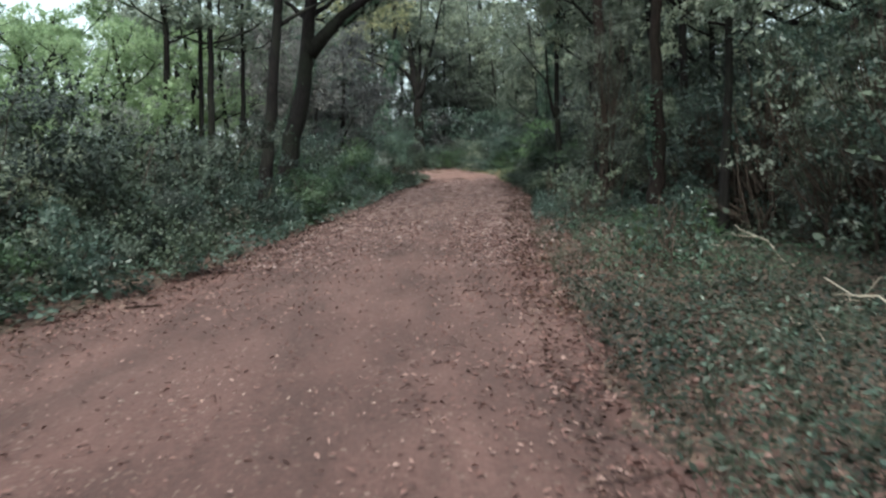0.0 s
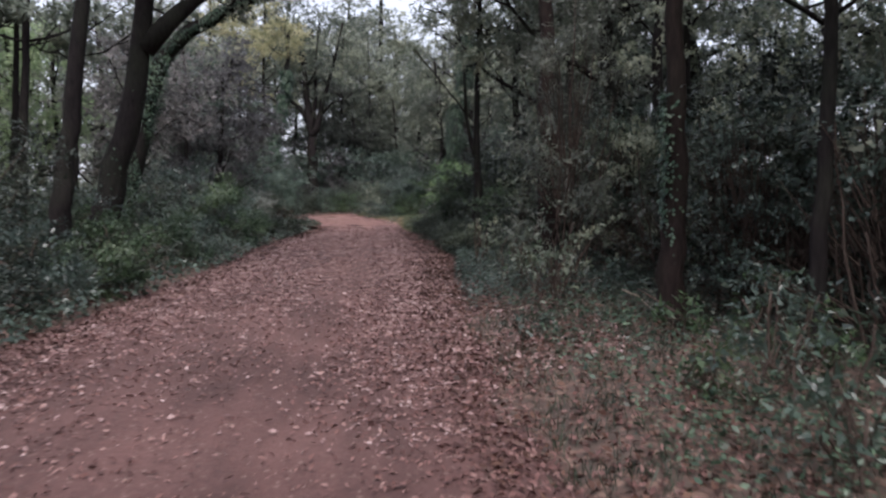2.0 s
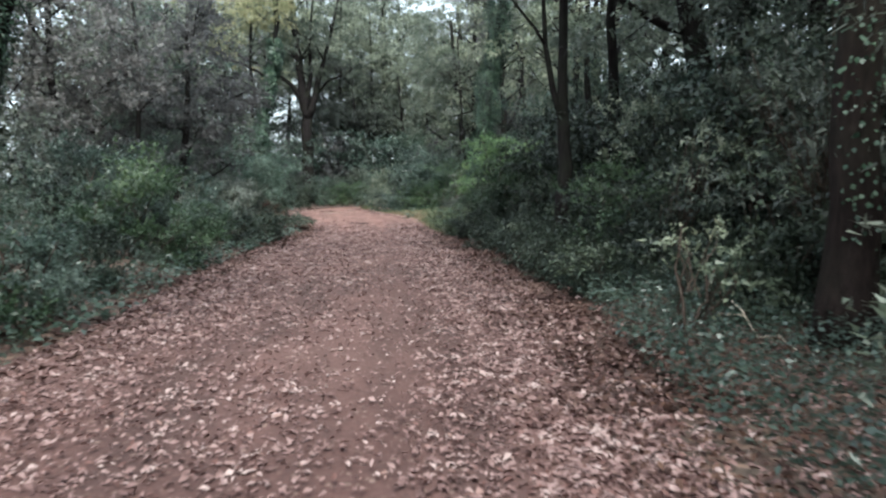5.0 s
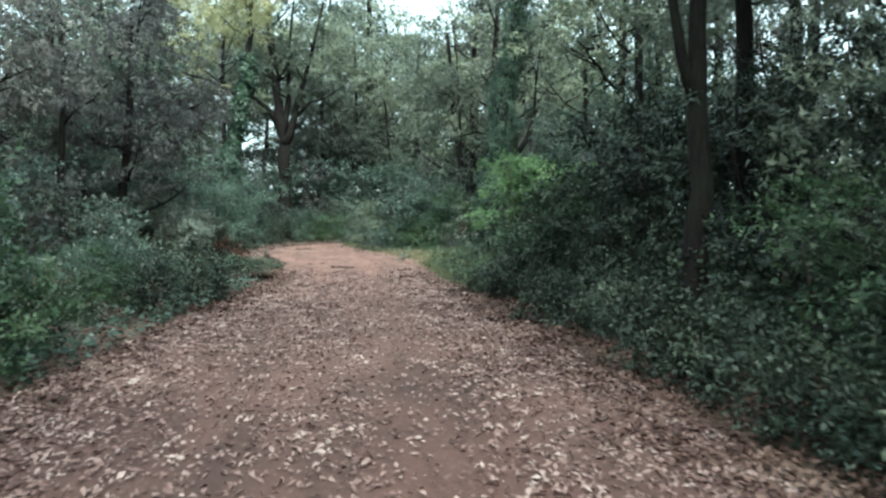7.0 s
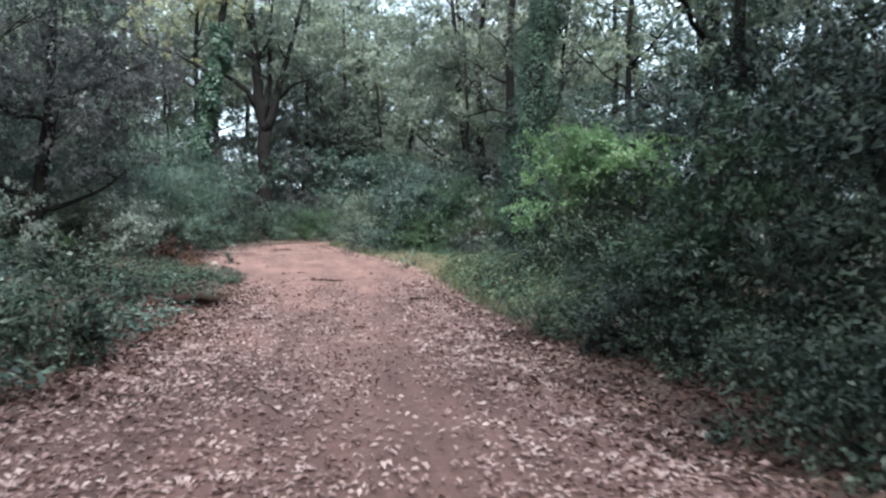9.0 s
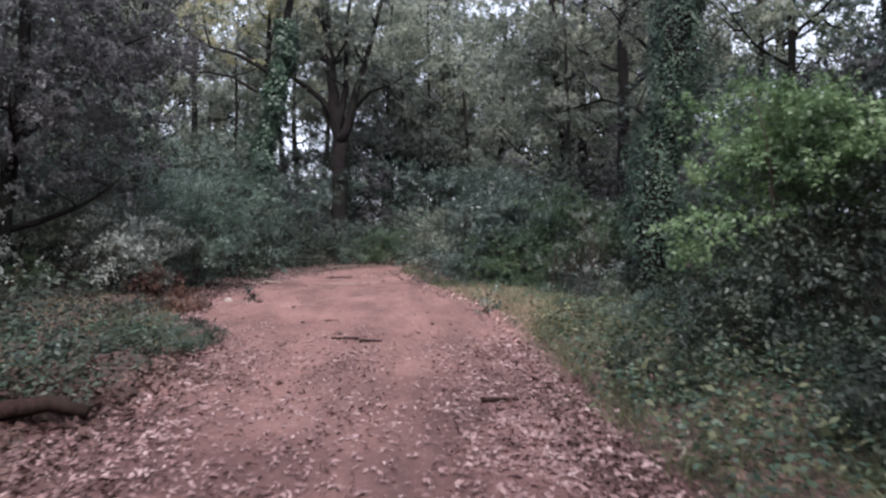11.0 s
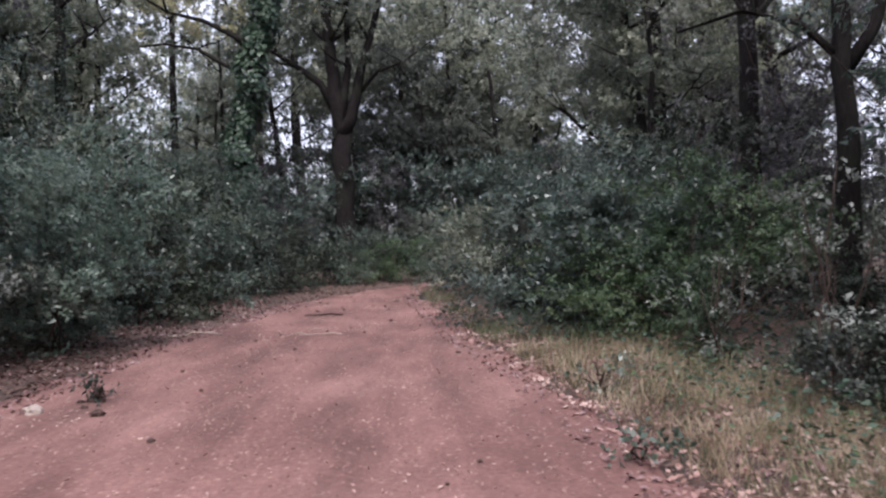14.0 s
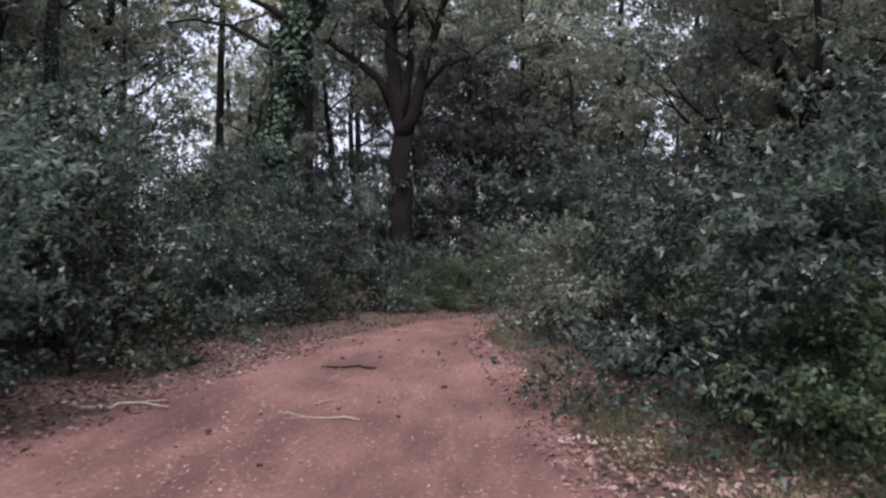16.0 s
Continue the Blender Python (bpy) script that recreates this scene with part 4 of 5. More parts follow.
def undergrowth():
    """Shrubs deep in the wood, too many and too far off to tell apart."""
    rng = np.random.default_rng(17)
    lobes = []
    for y0 in np.arange(0, 104, 5.0):
        for x0 in (-20, -16, -12.5, 13, 16, 19, 22.5):
            x, y, h = x0 + rng.uniform(-1.6, 1.6), y0 + rng.uniform(-1.8, 1.8), rng.uniform(2.6, 4.8)
            if (72 < y < 86 and 2 < x < 16) or (x < -13 and 8 < y < 42):
                continue
            lobes += [(x + lb[0], y + lb[1], *lb[2:]) for lb in dome(rng, 3.6, h, 6)]
    for y0 in np.arange(-8, 104, 4.2):
        for x0 in (-25, -21, -17, -13.5, -10.5, 9.5, 11.5, 15, 19, 24):
            x, y = x0 + rng.uniform(-1.8, 1.8), y0 + rng.uniform(-2, 2)
            lobes += [(x + lb[0], y + lb[1], *lb[2:]) for lb in dome(rng, rng.uniform(1.6, 3.0), rng.uniform(0.7, 1.5), 4)]
    for x0 in np.arange(-13, 16, 2.4):
        for y0 in (86, 91, 97, 103):
            x, y, h = x0 + rng.uniform(-1, 1), y0 + rng.uniform(-1, 1), rng.uniform(3.0, 4.2) + (y0 - 86) / 12
            lobes += [(x + lb[0], y + lb[1], *lb[2:]) for lb in dome(rng, 3.4, h, 6)]
    p, u = lobe_points(lobes, 14000, rng, 0.25)
    tagged(new("undergrowth", leaf_mesh("undergrowth", sprays(p, u, 9, 0.75, 0.26, 0.6, rng, simple=True), M_OAK)), "dense grey-green undergrowth deep in the wood", "undergrowth", kind="stuff")


undergrowth()

# single bushes that stand out
rg = np.random.default_rng(21)
# One bush in two colours: bright leaves for its lit top, dark for its shaded base.
shrub("bush", 5.6, 39.9, [(a, b, 1.75 + 0.38 * c, d, e, 0.42 * f) for a, b, c, d, e, f in dome(rg, 2.7, 2.8, 13)] + [(-1.2, -0.2, 1.5, 0.5, 0.6, 0.5)], "lit top of the fresh green leafy bush beside the ivy-clad trunk", M_BRIGHT, 160, 1300, 14, 0.055)
shrub("bush", 5.6, 39.9, dome(rg, 3.0, 2.5, 10), "shaded lower part of the fresh green bush, in dark leaves", M_DEEP_SHADE, 171, 900, 11, 0.055)
shrub("bush", 3.85, 18.2, [(0, 0, 3.4, 0.7, 0.7, 0.45), (-0.1, 0.1, 4.3, 0.6, 0.6, 0.4), (0, 0, 1.2, 0.8, 0.8, 0.6), (0.1, -0.4, 1.9, 0.9, 0.9, 0.5), (-0.1, 0.3, 2.6, 0.9, 0.8, 0.5), (0.6, 0, 2.9, 0.7, 0.7, 0.5)], "feathery grey-green shrub with drooping sprays", M_SHADE, 168, 420, 14, 0.1, 7, 0.2, 60)
shrub("bush", 4.9, 21.8, [(0, 0, 1.2, 0.8, 0.8, 0.6), (0.1, -0.4, 1.9, 0.9, 0.9, 0.5), (-0.1, 0.3, 2.9, 0.9, 0.8, 0.5)], "feathery grey-green shrub with drooping sprays", M_SHADE, 169, 220, 14, 0.1, 7, 0.2, 60)
shrub("bush", 3.75, 32.9, dome(rg, 1.6, 2.4, 6), "green leafy bush in the hedge", M_MID, 161, 420, 12, 0.058)
shrub("bush", 5.2, 47.2, [(0, 0, 1.0, 0.6, 0.6, 0.5), (0.3, 0.2, 1.7, 0.7, 0.6, 0.45), (-0.3, -0.1, 1.5, 0.5, 0.5, 0.35), (0.1, -0.4, 0.6, 0.5, 0.5, 0.3)], "sparse shrub with silvery pale leaves", M_SILVER, 170, 95, 8, 0.055, 5, 0.4, 10)
shrub("bush", 4.6, 48.6, [(0, 0, 0.5, 0.5, 0.4, 0.35), (0.4, 0.2, 0.9, 0.5, 0.5, 0.35)], "sparse shrub with silvery pale leaves", M_SILVER, 172, 50, 8, 0.05, 4, 0.4, 8)
shrub("bush", 5.25, 50.5, dome(rg, 3.4, 2.7, 9), "broad dull green bush at the clearing's edge", M_MID, 162, 1250, 13, 0.052)
for tx, ty, tw, th in ((-3.4, 51.2, 2.6, 3.4), (-4.4, 54.0, 3.2, 4.2), (-4.8, 57.6, 3.4, 5.0)):
    shrub("bush", tx, ty, dome(rg, tw, th, 11), "tall bluish-green leafy bush at the edge of the clearing", M_TEAL, 173 + int(ty), 1000, 12, 0.066)
shrub("bush", 4.7, 53.2, dome(rg, 2.0, 2.7, 8), "lively green bush among the dark ones", M_LIVE, 174, 700, 12, 0.066)
shrub("bush", -3.4, 28.6, dome(rg, 2.4, 1.9, 8), "fresh green bush below the leaning trees", M_MID, 163, 420, 12, 0.085)
shrub("bush", -2.3, 45.0, dome(rg, 1.2, 0.65, 6), "rust-brown withered little bush", M_RUST, 164, 160, 10, 0.06, 4)
shrub("bush", 3.1, 15.6, [(0, 0, 0.6, 0.35, 0.35, 0.35), (0.2, 0.1, 1.0, 0.3, 0.3, 0.25)], "spindly sapling with pale leaves", M_OAK, 165, 22, 9, 0.07, 3, 0.5, 20)
shrub("bush", 2.6, 14.6, [(0, 0, 0.5, 0.3, 0.3, 0.3), (0.1, 0.1, 0.8, 0.25, 0.25, 0.2)], "spindly sapling with pale leaves", M_OAK, 166, 18, 9, 0.07, 3, 0.5, 20)
shrub("bush", 4.4, 24.2, [(0, 0, 0.9, 0.5, 0.5, 0.6), (0.3, 0, 1.7, 0.5, 0.5, 0.5)], "spindly shrub with pale stems", M_OAK, 167, 40, 10, 0.08, 6, 0.5, 40)


def verge_saplings():
    """Spindly saplings and small plants in the leafy strip before the thicket."""
    rng = np.random.default_rng(88)
    for k in range(16):
        y = rng.uniform(8.5, 22)
        x = right(y) + rng.uniform(0.7, 2.6)
        h = rng.uniform(0.35, 1.1)
        shrub("sapling", x, y, [(0, 0, h * 0.6, h * 0.35, h * 0.35, h * 0.35), (0.08, 0.05, h * 0.9, h * 0.25, h * 0.25, h * 0.2)], "spindly leafy sapling in the leaf litter", (M_DARK, M_OAK, M_MID)[k % 3], 200 + k, 22, 8, 0.065, 3, 0.5, 10, category="sapling")


verge_saplings()


# ---- the floor's cover ----
def strewn(name, label, category, n, y0, y1, edge, off0, off1, size, aspect, material, seed, lift=(0.0, 0.012), tilt=0.35, power=1.0, thin=None):
    """Leaves lying or low plants standing off0..off1 metres outside an edge of the track (edge -1 or 1), or across it (0: off is a share of its width)."""
    rng = np.random.default_rng(seed)
    y = rng.uniform(y0, y1, n)
    f = rng.random(n) ** power
    off = off0 + (off1 - off0) * f
    x = np.where(edge < 0, left(y) - off, right(y) + off) if edge else left(y) + (right(y) - left(y)) * off
    clump = 0.5 + 0.5 * np.sin(1.3 * x + 2.1 * np.sin(0.7 * y)) * np.sin(1.1 * y + 1.7 * np.sin(0.9 * x))
    keep = rng.random(n) < 0.35 + 0.65 * clump
    if thin is not None:
        keep &= rng.random(n) < thin(x, y)
    x, y = x[keep], y[keep]
    m = len(x)
    into = np.minimum(x - left(y), right(y) - x)
    floor = np.where(into > -0.05, GROUND + 0.014 + fall(y), np.maximum(ground_height(x, y), GROUND + fall(y)) + 0.006)
    z = floor + rng.uniform(*lift, m)
    ang = rng.uniform(0, 2 * math.pi, m)
    ax = unit(np.stack([np.cos(ang), np.sin(ang), rng.normal(0, tilt * 0.6, m)], axis=1))
    nm = unit(UP + rng.normal(0, tilt, (m, 3)))
    ln = size * rng.uniform(0.55, 1.3, m)
    v = leaf_quads(np.stack([x, y, z], axis=1), ax, nm, ln, ln * aspect * rng.uniform(0.7, 1.2, m), 0.2, rng.uniform(-0.2, 0.25, (m, 1)))
    low = np.minimum(v[:, :, 2].min(axis=1) - floor, 0)
    v[:, :, 2] -= low[:, None]
    return tagged(new(name, leaf_mesh(name, v, material)), label, category, kind="stuff")


def trodden(x, y, along_y=(0, 10, 14, 18, 34, 39, 43, 80), along=(0.0, 0.0, 0.35, 0.8, 1.0, 0.45, 0.0, 0.0)):
    """Fewer leaves where wheels and feet pass, and beyond the clearing."""
    s = (x - left(y)) / (right(y) - left(y))
    bare = 0.75 * np.exp(-((s - 0.62) / 0.08) ** 2) + 0.4 * np.exp(-((s - 0.3) / 0.1) ** 2)
    share = np.interp(y, along_y, along)
    edge = np.clip(np.abs(s - 0.5) * 2, 0, 1) ** 2
    return share * np.clip(1 - bare, 0, 1) * (0.45 + 0.55 * edge) + 0.25 * edge * (y < 44) * (share > 0.02)


def fading(x, y):
    """Thins out unevenly from the track's edge inwards."""
    into = np.minimum(x - left(y), right(y) - x) + 0.22 * np.sin(1.9 * y) + 0.16 * np.sin(4.3 * y + 2.0 * x)
    return np.clip(0.75 - into / 1.1, 0, 1)


strewn("leaf_litter", "brown fallen leaves strewn over the earth track", "leaves", 430000, 0, 60, 0, 0.0, 1.0, 0.05, 0.52, M_FALLEN, 31, thin=trodden)
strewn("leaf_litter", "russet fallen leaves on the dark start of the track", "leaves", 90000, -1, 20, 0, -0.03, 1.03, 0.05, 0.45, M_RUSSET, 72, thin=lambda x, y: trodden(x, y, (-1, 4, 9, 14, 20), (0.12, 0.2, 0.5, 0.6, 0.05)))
strewn("leaf_litter", "brown fallen leaves in the leafy verge", "leaves", 7000, 7, 21, 1, -0.3, 2.2, 0.06, 0.5, M_RUST, 62, (0, 0.06), 0.5)
strewn("leaf_litter", "brown fallen leaves along the track's edge", "leaves", 13000, 0, 40, 1, -0.4, 1.3, 0.06, 0.5, M_DAMP_SHADE, 32, (0, 0.03), 0.45, 1.6)
strewn("leaf_litter", "brown fallen leaves along the track's edge", "leaves", 11000, 0, 40, -1, -0.5, 1.0, 0.08, 0.5, M_DAMP_SHADE, 33, (0, 0.03), 0.45)
strewn("leaf_litter", "brown fallen leaves in the verge", "leaves", 14000, 35, 52, -1, -0.2, 3.0, 0.06, 0.5, M_DAMP_SHADE, 44, (0, 0.03), 0.45)
strewn("leaf_litter", "brown fallen leaves in the clearing", "leaves", 6000, 40, 72, -1, -0.2, 1.8, 0.07, 0.5, M_DAMP_SHADE, 34, (0, 0.03), 0.45)
strewn("leaf_litter", "brown fallen leaves in the clearing", "leaves", 5000, 40, 72, 1, -0.2, 1.6, 0.07, 0.5, M_BITS, 35, (0, 0.03), 0.45)
strewn("leaf_litter", "small pale leaf bits on the bare track", "leaves", 11000, 38, 64, 0, 0.02, 0.98, 0.036, 0.4, M_BITS, 42)
strewn("leaf_litter", "small pale leaf bits on the bare track", "leaves", 700, 0, 16, 0, 0.05, 0.95, 0.03, 0.45, M_BITS, 43)
strewn("leaf_litter", "reddish fallen leaves thinning out into the verge", "leaves", 9000, 41, 60, -1, -0.4, 1.7, 0.06, 0.5, M_FALLEN, 64, (0, 0.02), 0.4, 1.4)
strewn("leaf_litter", "reddish fallen leaves thinning out into the verge", "leaves", 5000, 36, 62, 1, -0.4, 0.8, 0.06, 0.5, M_FALLEN, 65, (0, 0.02), 0.4, 1.4)
strewn("ground_ivy", "low leafy ground cover beside the track", "ground cover", 36000, -1, 8.5, 1, 0.05, 4.5, 0.06, 0.42, M_DEEP_SHADE, 36, (0.01, 0.24), 0.6)
strewn("ground_ivy", "pale-topped leafy ground cover beside the track", "ground cover", 4500, -1, 8.0, 1, 0.3, 4.5, 0.06, 0.4, M_DARK, 63, (0.08, 0.3), 0.6)
strewn("ground_ivy", "low leafy ground cover beside the track", "ground cover", 14000, 8, 16, 1, 0.6, 3.6, 0.052, 0.5, M_IVY, 37, (0.02, 0.22), 0.5)
strewn("ground_ivy", "low leafy ground cover before the thicket", "ground cover", 30000, 15.5, 25, 1, 0.2, 3.4, 0.058, 0.5, M_DARK, 69, (0.02, 0.34), 0.5)
strewn("leaf_litter", "reddish fallen leaves spilling into the verge", "leaves", 15000, 12, 22, 1, -0.8, 1.5, 0.055, 0.5, M_FALLEN, 70, (0, 0.03), 0.45, 1.3, thin=fading)
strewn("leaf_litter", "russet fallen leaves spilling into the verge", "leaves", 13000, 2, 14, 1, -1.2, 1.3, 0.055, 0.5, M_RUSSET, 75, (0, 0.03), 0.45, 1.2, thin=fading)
strewn("ground_ivy", "pale leaves of seedlings in the verge", "ground cover", 2500, 8, 24, 1, 0.6, 3.2, 0.055, 0.5, M_SHADE, 61, (0.05, 0.4), 0.6)
strewn("ground_ivy", "low dark ivy at the foot of the bushes", "ground cover", 7000, 2, 37, -1, -0.1, 0.9, 0.09, 0.7, M_DARK, 38, (0.03, 0.25), 0.45)
strewn("wild_herbs", "pale leafy herbs before the ivy-clad trunk", "plants", 6000, 36, 48, 1, 0.5, 3.4, 0.06, 0.55, M_IVY, 45, (0.05, 0.45), 0.5)
strewn("wild_herbs", "low green herbs at the clearing's edge", "plants", 3500, 35, 43, 1, 0.0, 1.4, 0.065, 0.5, M_GRASS, 39, (0.03, 0.5), 0.6)
strewn("wild_herbs", "low leafy cover under the bushes", "plants", 9000, 38, 72, 1, 1.6, 8.0, 0.12, 0.6, M_DARK, 46, (0.03, 0.5), 0.5)
strewn("wild_herbs", "low leafy cover under the bushes", "plants", 11000, 36, 74, -1, 1.6, 7.0, 0.12, 0.6, M_DEEP_SHADE, 47, (0.03, 0.5), 0.5)
strewn("wild_herbs", "low leafy cover under the bushes", "plants", 9000, 0, 36, 1, 2.6, 8.0, 0.12, 0.6, M_DEEP_SHADE, 48, (0.03, 0.5), 0.5)
strewn("wild_herbs", "low green herbs in front of the bushes", "plants", 4500, 51, 72, 1, 0.3, 3.0, 0.08, 0.5, M_DARK, 40, (0.03, 0.4), 0.6)
strewn("wild_herbs", "low green herbs in front of the bushes", "plants", 6000, 35, 72, -1, 0.5, 3.6, 0.065, 0.5, M_DEEP_SHADE, 41, (0.03, 0.4), 0.6)


def round_log(x, y):
    """Bare earth round the log."""
    return np.where(np.hypot((x + 1.3) / 1.0, (y - 37.4) / 0.45) < 1, 0.06, 1.0)


strewn("wild_herbs", "low dark herbs under the dark trunk", "plants", 4500, 22, 31.5, 1, 1.5, 4.2, 0.09, 0.5, M_DEEP_SHADE, 56, (0.02, 0.4), 0.6)
# Dark leaves here carry the shade under the overhanging bushes in their colour.
strewn("leaf_litter", "leaves at the track's edge, darkened for the shade of the bushes", "leaves", 27000, 19, 35, 1, -1.5, 0.7, 0.06, 0.5, M_DAMP_SHADE, 68, (0.004, 0.04), 0.5, thin=fading)
strewn("leaf_litter", "brown leaves heaped under the bushes, darkened for their shade", "leaves", 9000, 20, 36, 1, -0.2, 2.0, 0.07, 0.5, M_DAMP_SHADE, 66, (0, 0.05), 0.5)
strewn("leaf_litter", "brown fallen leaves under the bushes", "leaves", 1200, 20, 36, 1, -0.3, 1.7, 0.065, 0.5, M_FALLEN, 67, (0, 0.06), 0.5, 1.3)
strewn("leaf_litter", "dark leaves before the rotten log", "leaves", 16000, 32, 39.5, -1, -1.3, 1.6, 0.06, 0.5, M_DAMP_SHADE, 76, (0.004, 0.04), 0.5, thin=fading)
strewn("wild_herbs", "low dark herbs along the edge of the track", "plants", 11000, 34, 42.5, 1, 0.1, 2.4, 0.06, 0.5, M_IVY, 77, (0.03, 0.34), 0.5)
strewn("leaf_litter", "fallen leaves heaped over the earth bank", "leaves", 2600, 37.7, 40.2, -1, -0.1, 0.9, 0.06, 0.5, M_DAMP_SHADE, 78, (0.02, 0.15), 0.6)
strewn("wild_herbs", "dark weeds over the earth bank", "plants", 2600, 37.8, 40.4, -1, 0.0, 1.1, 0.055, 0.5, M_DEEP_SHADE, 79, (0.05, 0.22), 0.6)
strewn("wild_herbs", "green herbs round the rotten log", "plants", 5500, 34, 41.5, -1, 0.3, 3.2, 0.06, 0.5, M_IVY, 57, (0.05, 0.34), 0.6, thin=round_log)
strewn("wild_herbs", "dark weeds round the rotten log", "plants", 16000, 34, 45.5, -1, 0.2, 3.6, 0.06, 0.5, M_DEEP_SHADE, 59, (0.02, 0.3), 0.6, thin=round_log)
strewn("leaf_litter", "pale dry leaves among the straw", "leaves", 5000, 43, 52, 1, -0.2, 2.6, 0.06, 0.5, M_BITS, 58, (0, 0.05), 0.5)


def grass(label, n, y0, y1, edge, off0, off1, height, material, seed):
    """Tufts of grass blades outside an edge of the track."""
    rng = np.random.default_rng(seed)
    tufts = n // 14
    ty, to = rng.uniform(y0, y1, tufts), rng.uniform(off0, off1, tufts)
    y = np.repeat(ty, 14) + rng.normal(0, 0.07, tufts * 14)
    x = np.repeat(np.where(edge < 0, left(ty) - to, right(ty) + to), 14) + rng.normal(0, 0.07, tufts * 14)
    m = len(x)
    h = height * rng.uniform(0.5, 1.25, m) * np.repeat(rng.uniform(0.5, 1.2, tufts), 14)
    lean = rng.normal(0, 0.45, (m, 3)) * np.array((1, 1, 0.1))
    ax = unit(UP + lean)
    p = np.stack([x, y, np.maximum(ground_height(x, y), GROUND + fall(y)) - 0.01], axis=1)
    nm = unit(rng.normal(0, 1, (m, 3)))
    return tagged(new("grass", leaf_mesh("grass", leaf_quads(p, ax, nm, h, np.full(m, 0.007), 0.1, 0.12), material)), label, "grass", kind="stuff")


grass("dry straw-coloured grass beside the clearing", 9000, 42.5, 50, 1, 0.1, 2.0, 0.24, M_STRAW, 51)
grass("green grass among the straw", 5000, 42, 53, 1, 0.1, 2.6, 0.26, M_GRASS, 74)
strewn("wild_herbs", "small green herbs among the straw", "plants", 2600, 43, 51, 1, 0.3, 2.6, 0.05, 0.5, M_LIVE, 71, (0.03, 0.3), 0.6)
grass("thin dull green grass under the trees", 14000, -1, 15, 1, 0.05, 3.2, 0.17, M_DEEP_SHADE, 73)
grass("green and yellow grass beside the track", 2600, 35, 44, 1, 0.0, 1.2, 0.3, M_GRASS, 52)
grass("dry straw-coloured grass beside the clearing", 3000, 39, 47, -1, 0.15, 2.6, 0.2, M_STRAW, 53)
grass("green and yellow grass beside the track", 1000, 40.5, 44, -1, 0.0, 1.0, 0.3, M_GRASS, 54)
grass("green grass along the far track", 1800, 51, 66, 1, 0.1, 0.8, 0.25, M_GRASS, 55)


# ---- sticks, stones and clods ----
def stick(x, y, length, turn, r, label, seed, material=None, rise=0.0, name="stick"):
    rng = np.random.default_rng(seed)
    a = np.array((-length / 2, 0, r * 0.8))
    b = np.array((length / 2, 0, r * 0.8 + rise))
    pts = bend(a, b, 7, length * 0.05, rng)
    pts[:, 2] = np.maximum(pts[:, 2], r * 0.7)
    top = thing(name, x, y, label, name, z=GROUND + 0.012 + float(fall(y)))
    top.rotation_euler = (0, 0, radians(turn))
    part("main_branch", Wood().tube(pts, np.linspace(r, r * 0.5, 7), 6).mesh("main_branch", material or M_TWIG), top)
    if length > 0.3:
        part("side_twig", Wood().tube(bend(pts[4], pts[4] + np.array((length * 0.2, length * 0.18, 0.01)), 4, 0.01, rng), np.linspace(r * 0.6, r * 0.25, 4), 5).mesh("side_twig", material or M_TWIG), top)
    return top


def stone(x, y, r, label, seed, material=None, name="stone"):
    rng = np.random.default_rng(seed)
    bm = bmesh.new()
    bmesh.ops.create_icosphere(bm, subdivisions=3 if r > 0.11 else 2, radius=r)
    for v in bm.verts:
        far = Vector((seed, 0, 0))
        v.co *= 1 + 0.45 * noise.noise(v.co * (1.6 / r) + far) + 0.22 * noise.noise(v.co * (5.0 / r) + far)
        v.co.z = max(v.co.z * 0.6, -0.25 * r)
    me = bpy.data.meshes.new(name)
    bm.to_mesh(me)
    bm.free()
    me.materials.append(material or M_STONE)
    ob = new(name, me)
    ob.matrix_basis = pose(x, y, GROUND + 0.012 + 0.2 * r + float(fall(y)), 0, 0, rng.uniform(0, 360))
    return tagged(ob, label, name)


M_ROT = bark_material("rotten_wood", (0.012, 0.007, 0.0065), (0.045, 0.024, 0.021), 0.3)
M_CLOD = soil_material("dark_clod", [(0.3, (0.024, 0.014, 0.012)), (0.7, (0.07, 0.04, 0.033))], [(0.0, (0.024, 0.014, 0.011)), (1.0, (0.12, 0.066, 0.052))], 60, 0.2)
M_PALE = bark_material("bleached_twig", (0.3, 0.24, 0.2), (0.5, 0.42, 0.36))
stick(0.78, 41.99, 0.34, 170, 0.018, "dark crooked stick lying on the track", 1, M_ROT)
stick(1.1, 41.75, 0.26, 5, 0.02, "short dark stick lying on the track", 2, M_ROT)
stick(2.22, 38.4, 0.3, 8, 0.025, "short dark piece of branch on the track", 3, M_ROT)
stick(2.75, 38.2, 0.5, -12, 0.014, "thin stick lying at the track's edge", 4)
stick(-0.35, 55.9, 0.75, 175, 0.016, "dark stick lying across the far track", 5, M_ROT)
stick(-0.05, 52.5, 0.8, 170, 0.010, "thin pale twig on the track", 6, M_PALE)
stick(-0.73, 53.1, 0.3, 110, 0.010, "pale crooked twig on the track", 7, M_PALE)
stick(-0.15, 53.3, 0.3, 60, 0.010, "pale crooked twig on the track", 8, M_PALE)
stick(-1.95, 52.7, 0.8, 10, 0.022, "pale broken stick in the verge", 9, M_PALE)
stick(0.45, 44.0, 0.25, 40, 0.012, "small dark stick on the track", 10, M_ROT)
stick(-3.1, 8.0, 0.35, 20, 0.02, "dark piece of branch among the leaves", 11, M_ROT)
stick(3.6, 12.9, 1.6, 115, 0.018, "dead branch fallen in the undergrowth", 12, M_TWIG, 0.5)
stick(3.6, 6.0, 1.3, 130, 0.012, "bent dead stem among the ground cover", 13, M_PALE, 0.4)
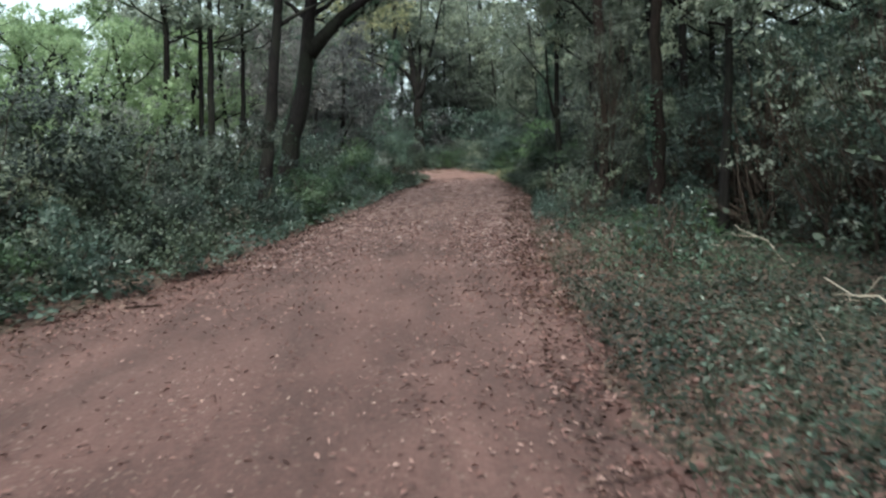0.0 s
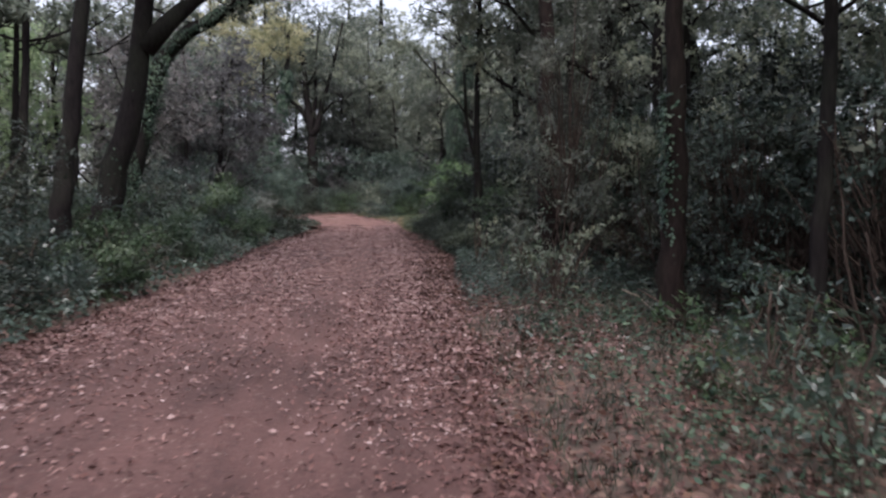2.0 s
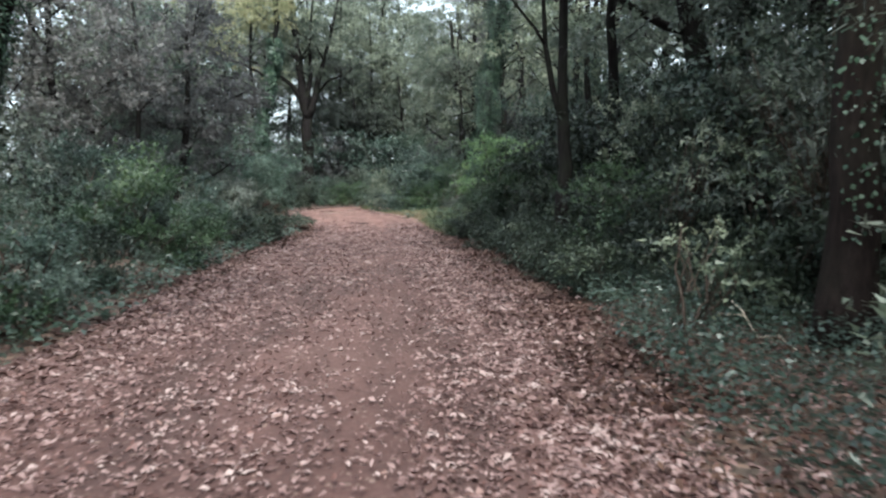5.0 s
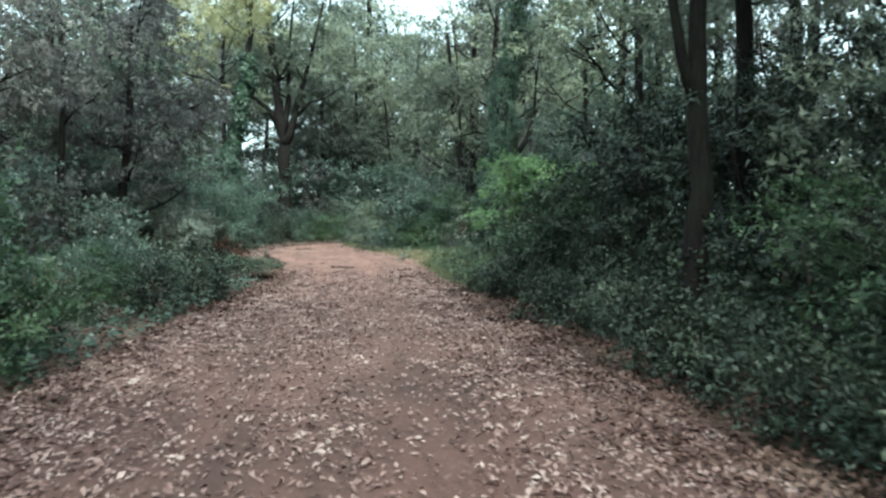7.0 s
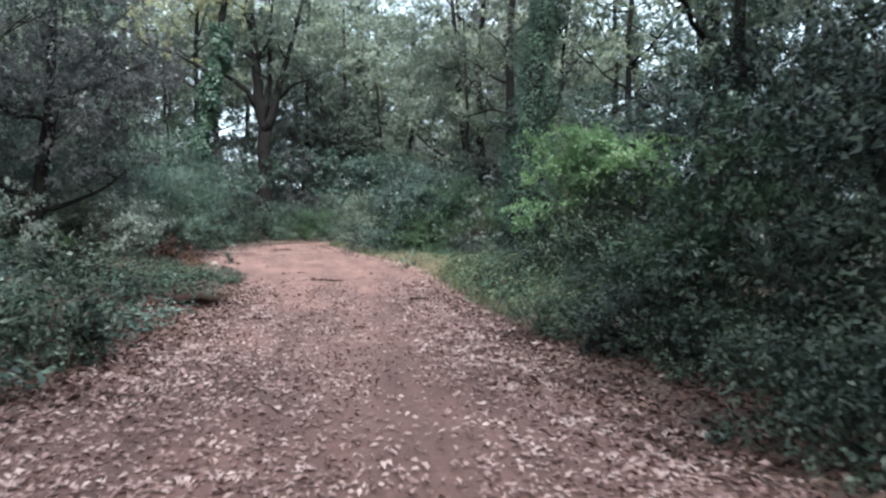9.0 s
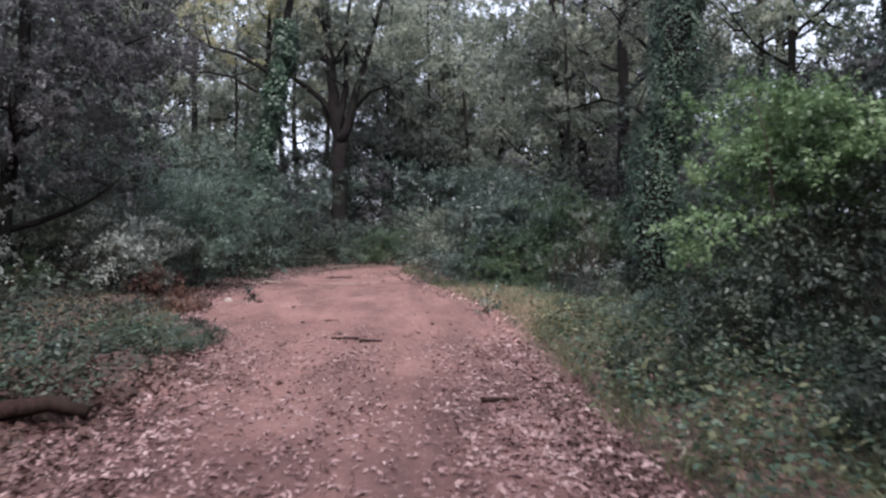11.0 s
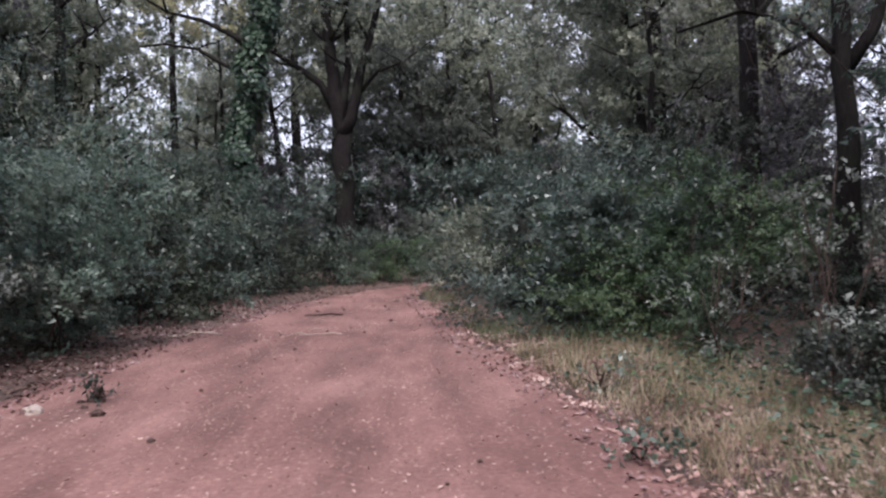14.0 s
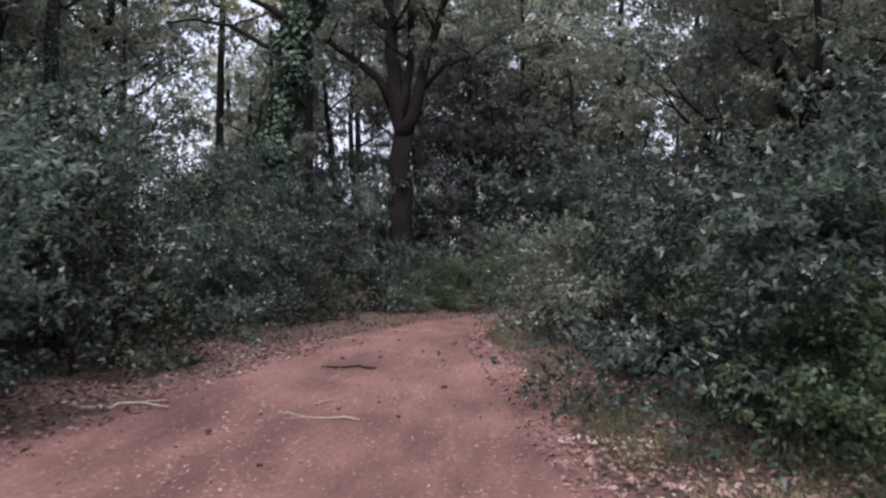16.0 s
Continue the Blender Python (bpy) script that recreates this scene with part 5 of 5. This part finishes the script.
stick(3.2, 37.0, 0.5, 60, 0.016, "pale stick in the verge", 14, M_PALE)


def dead_stems():
    """Dry bent stems and twigs in the leafy verge."""
    rng = np.random.default_rng(91)
    for k in range(46):
        y = rng.uniform(5, 22)
        stick(right(y) + rng.uniform(0.4, 3.0), y, rng.uniform(0.5, 1.5), rng.uniform(0, 360), rng.uniform(0.006, 0.013), "dry bent stem in the leafy verge", 400 + k, (M_TWIG, M_PALE)[k % 3 == 0], rng.uniform(0.02, 0.5))


dead_stems()
stick(-1.5, 37.5, 1.75, 12, 0.1, "rotten red-brown log lying at the track's edge", 15, M_ROT, name="log")
for k, (cx, cy, cr) in enumerate(((-0.92, 38.95, 0.2), (-1.02, 39.4, 0.26), (-0.72, 38.55, 0.12), (-1.3, 38.9, 0.22), (-0.95, 38.2, 0.14), (-1.7, 38.0, 0.2), (-0.78, 39.75, 0.13))):
    stone(cx, cy, cr, "rough clod of dark upturned earth beside the log", 20 + k, M_CLOD, "clod")
stone(-1.75, 47.2, 0.09, "pale stone at the edge of the clearing", 3)
stone(-1.15, 47.05, 0.06, "reddish clod of earth in the clearing", 4, M_CLOD, "clod")
stone(-1.9, 45.9, 0.16, "reddish clod of earth in the clearing", 5, M_CLOD, "clod")
stone(-2.3, 45.4, 0.2, "reddish clod of earth in the clearing", 6, M_CLOD, "clod")


def crumbs():
    """Small dark bits of bark and earth on the bare track."""
    rng = np.random.default_rng(77)
    for k in range(60):
        y = rng.uniform(41, 62)
        x = left(y) + (right(y) - left(y)) * rng.uniform(0.06, 0.94)
        stone(x, y, rng.uniform(0.012, 0.035), "dark crumb of earth on the bare track", 100 + k, M_CLOD, "clod")


crumbs()
for k, (x, y, h) in enumerate([(-1.36, 47.6, 0.16), (3.15, 47.25, 0.3), (2.9, 45.2, 0.25), (-2.1, 43.2, 0.3), (2.0, 13.4, 0.3)]):
    shrub("seedling", x, y, [(0, 0, h * 0.6, h * 0.7, h * 0.7, h * 0.5)], "small dark green seedling beside the track", M_DARK, 180 + k, 16, 7, 0.05, 2, 0.6, 6, category="plant")
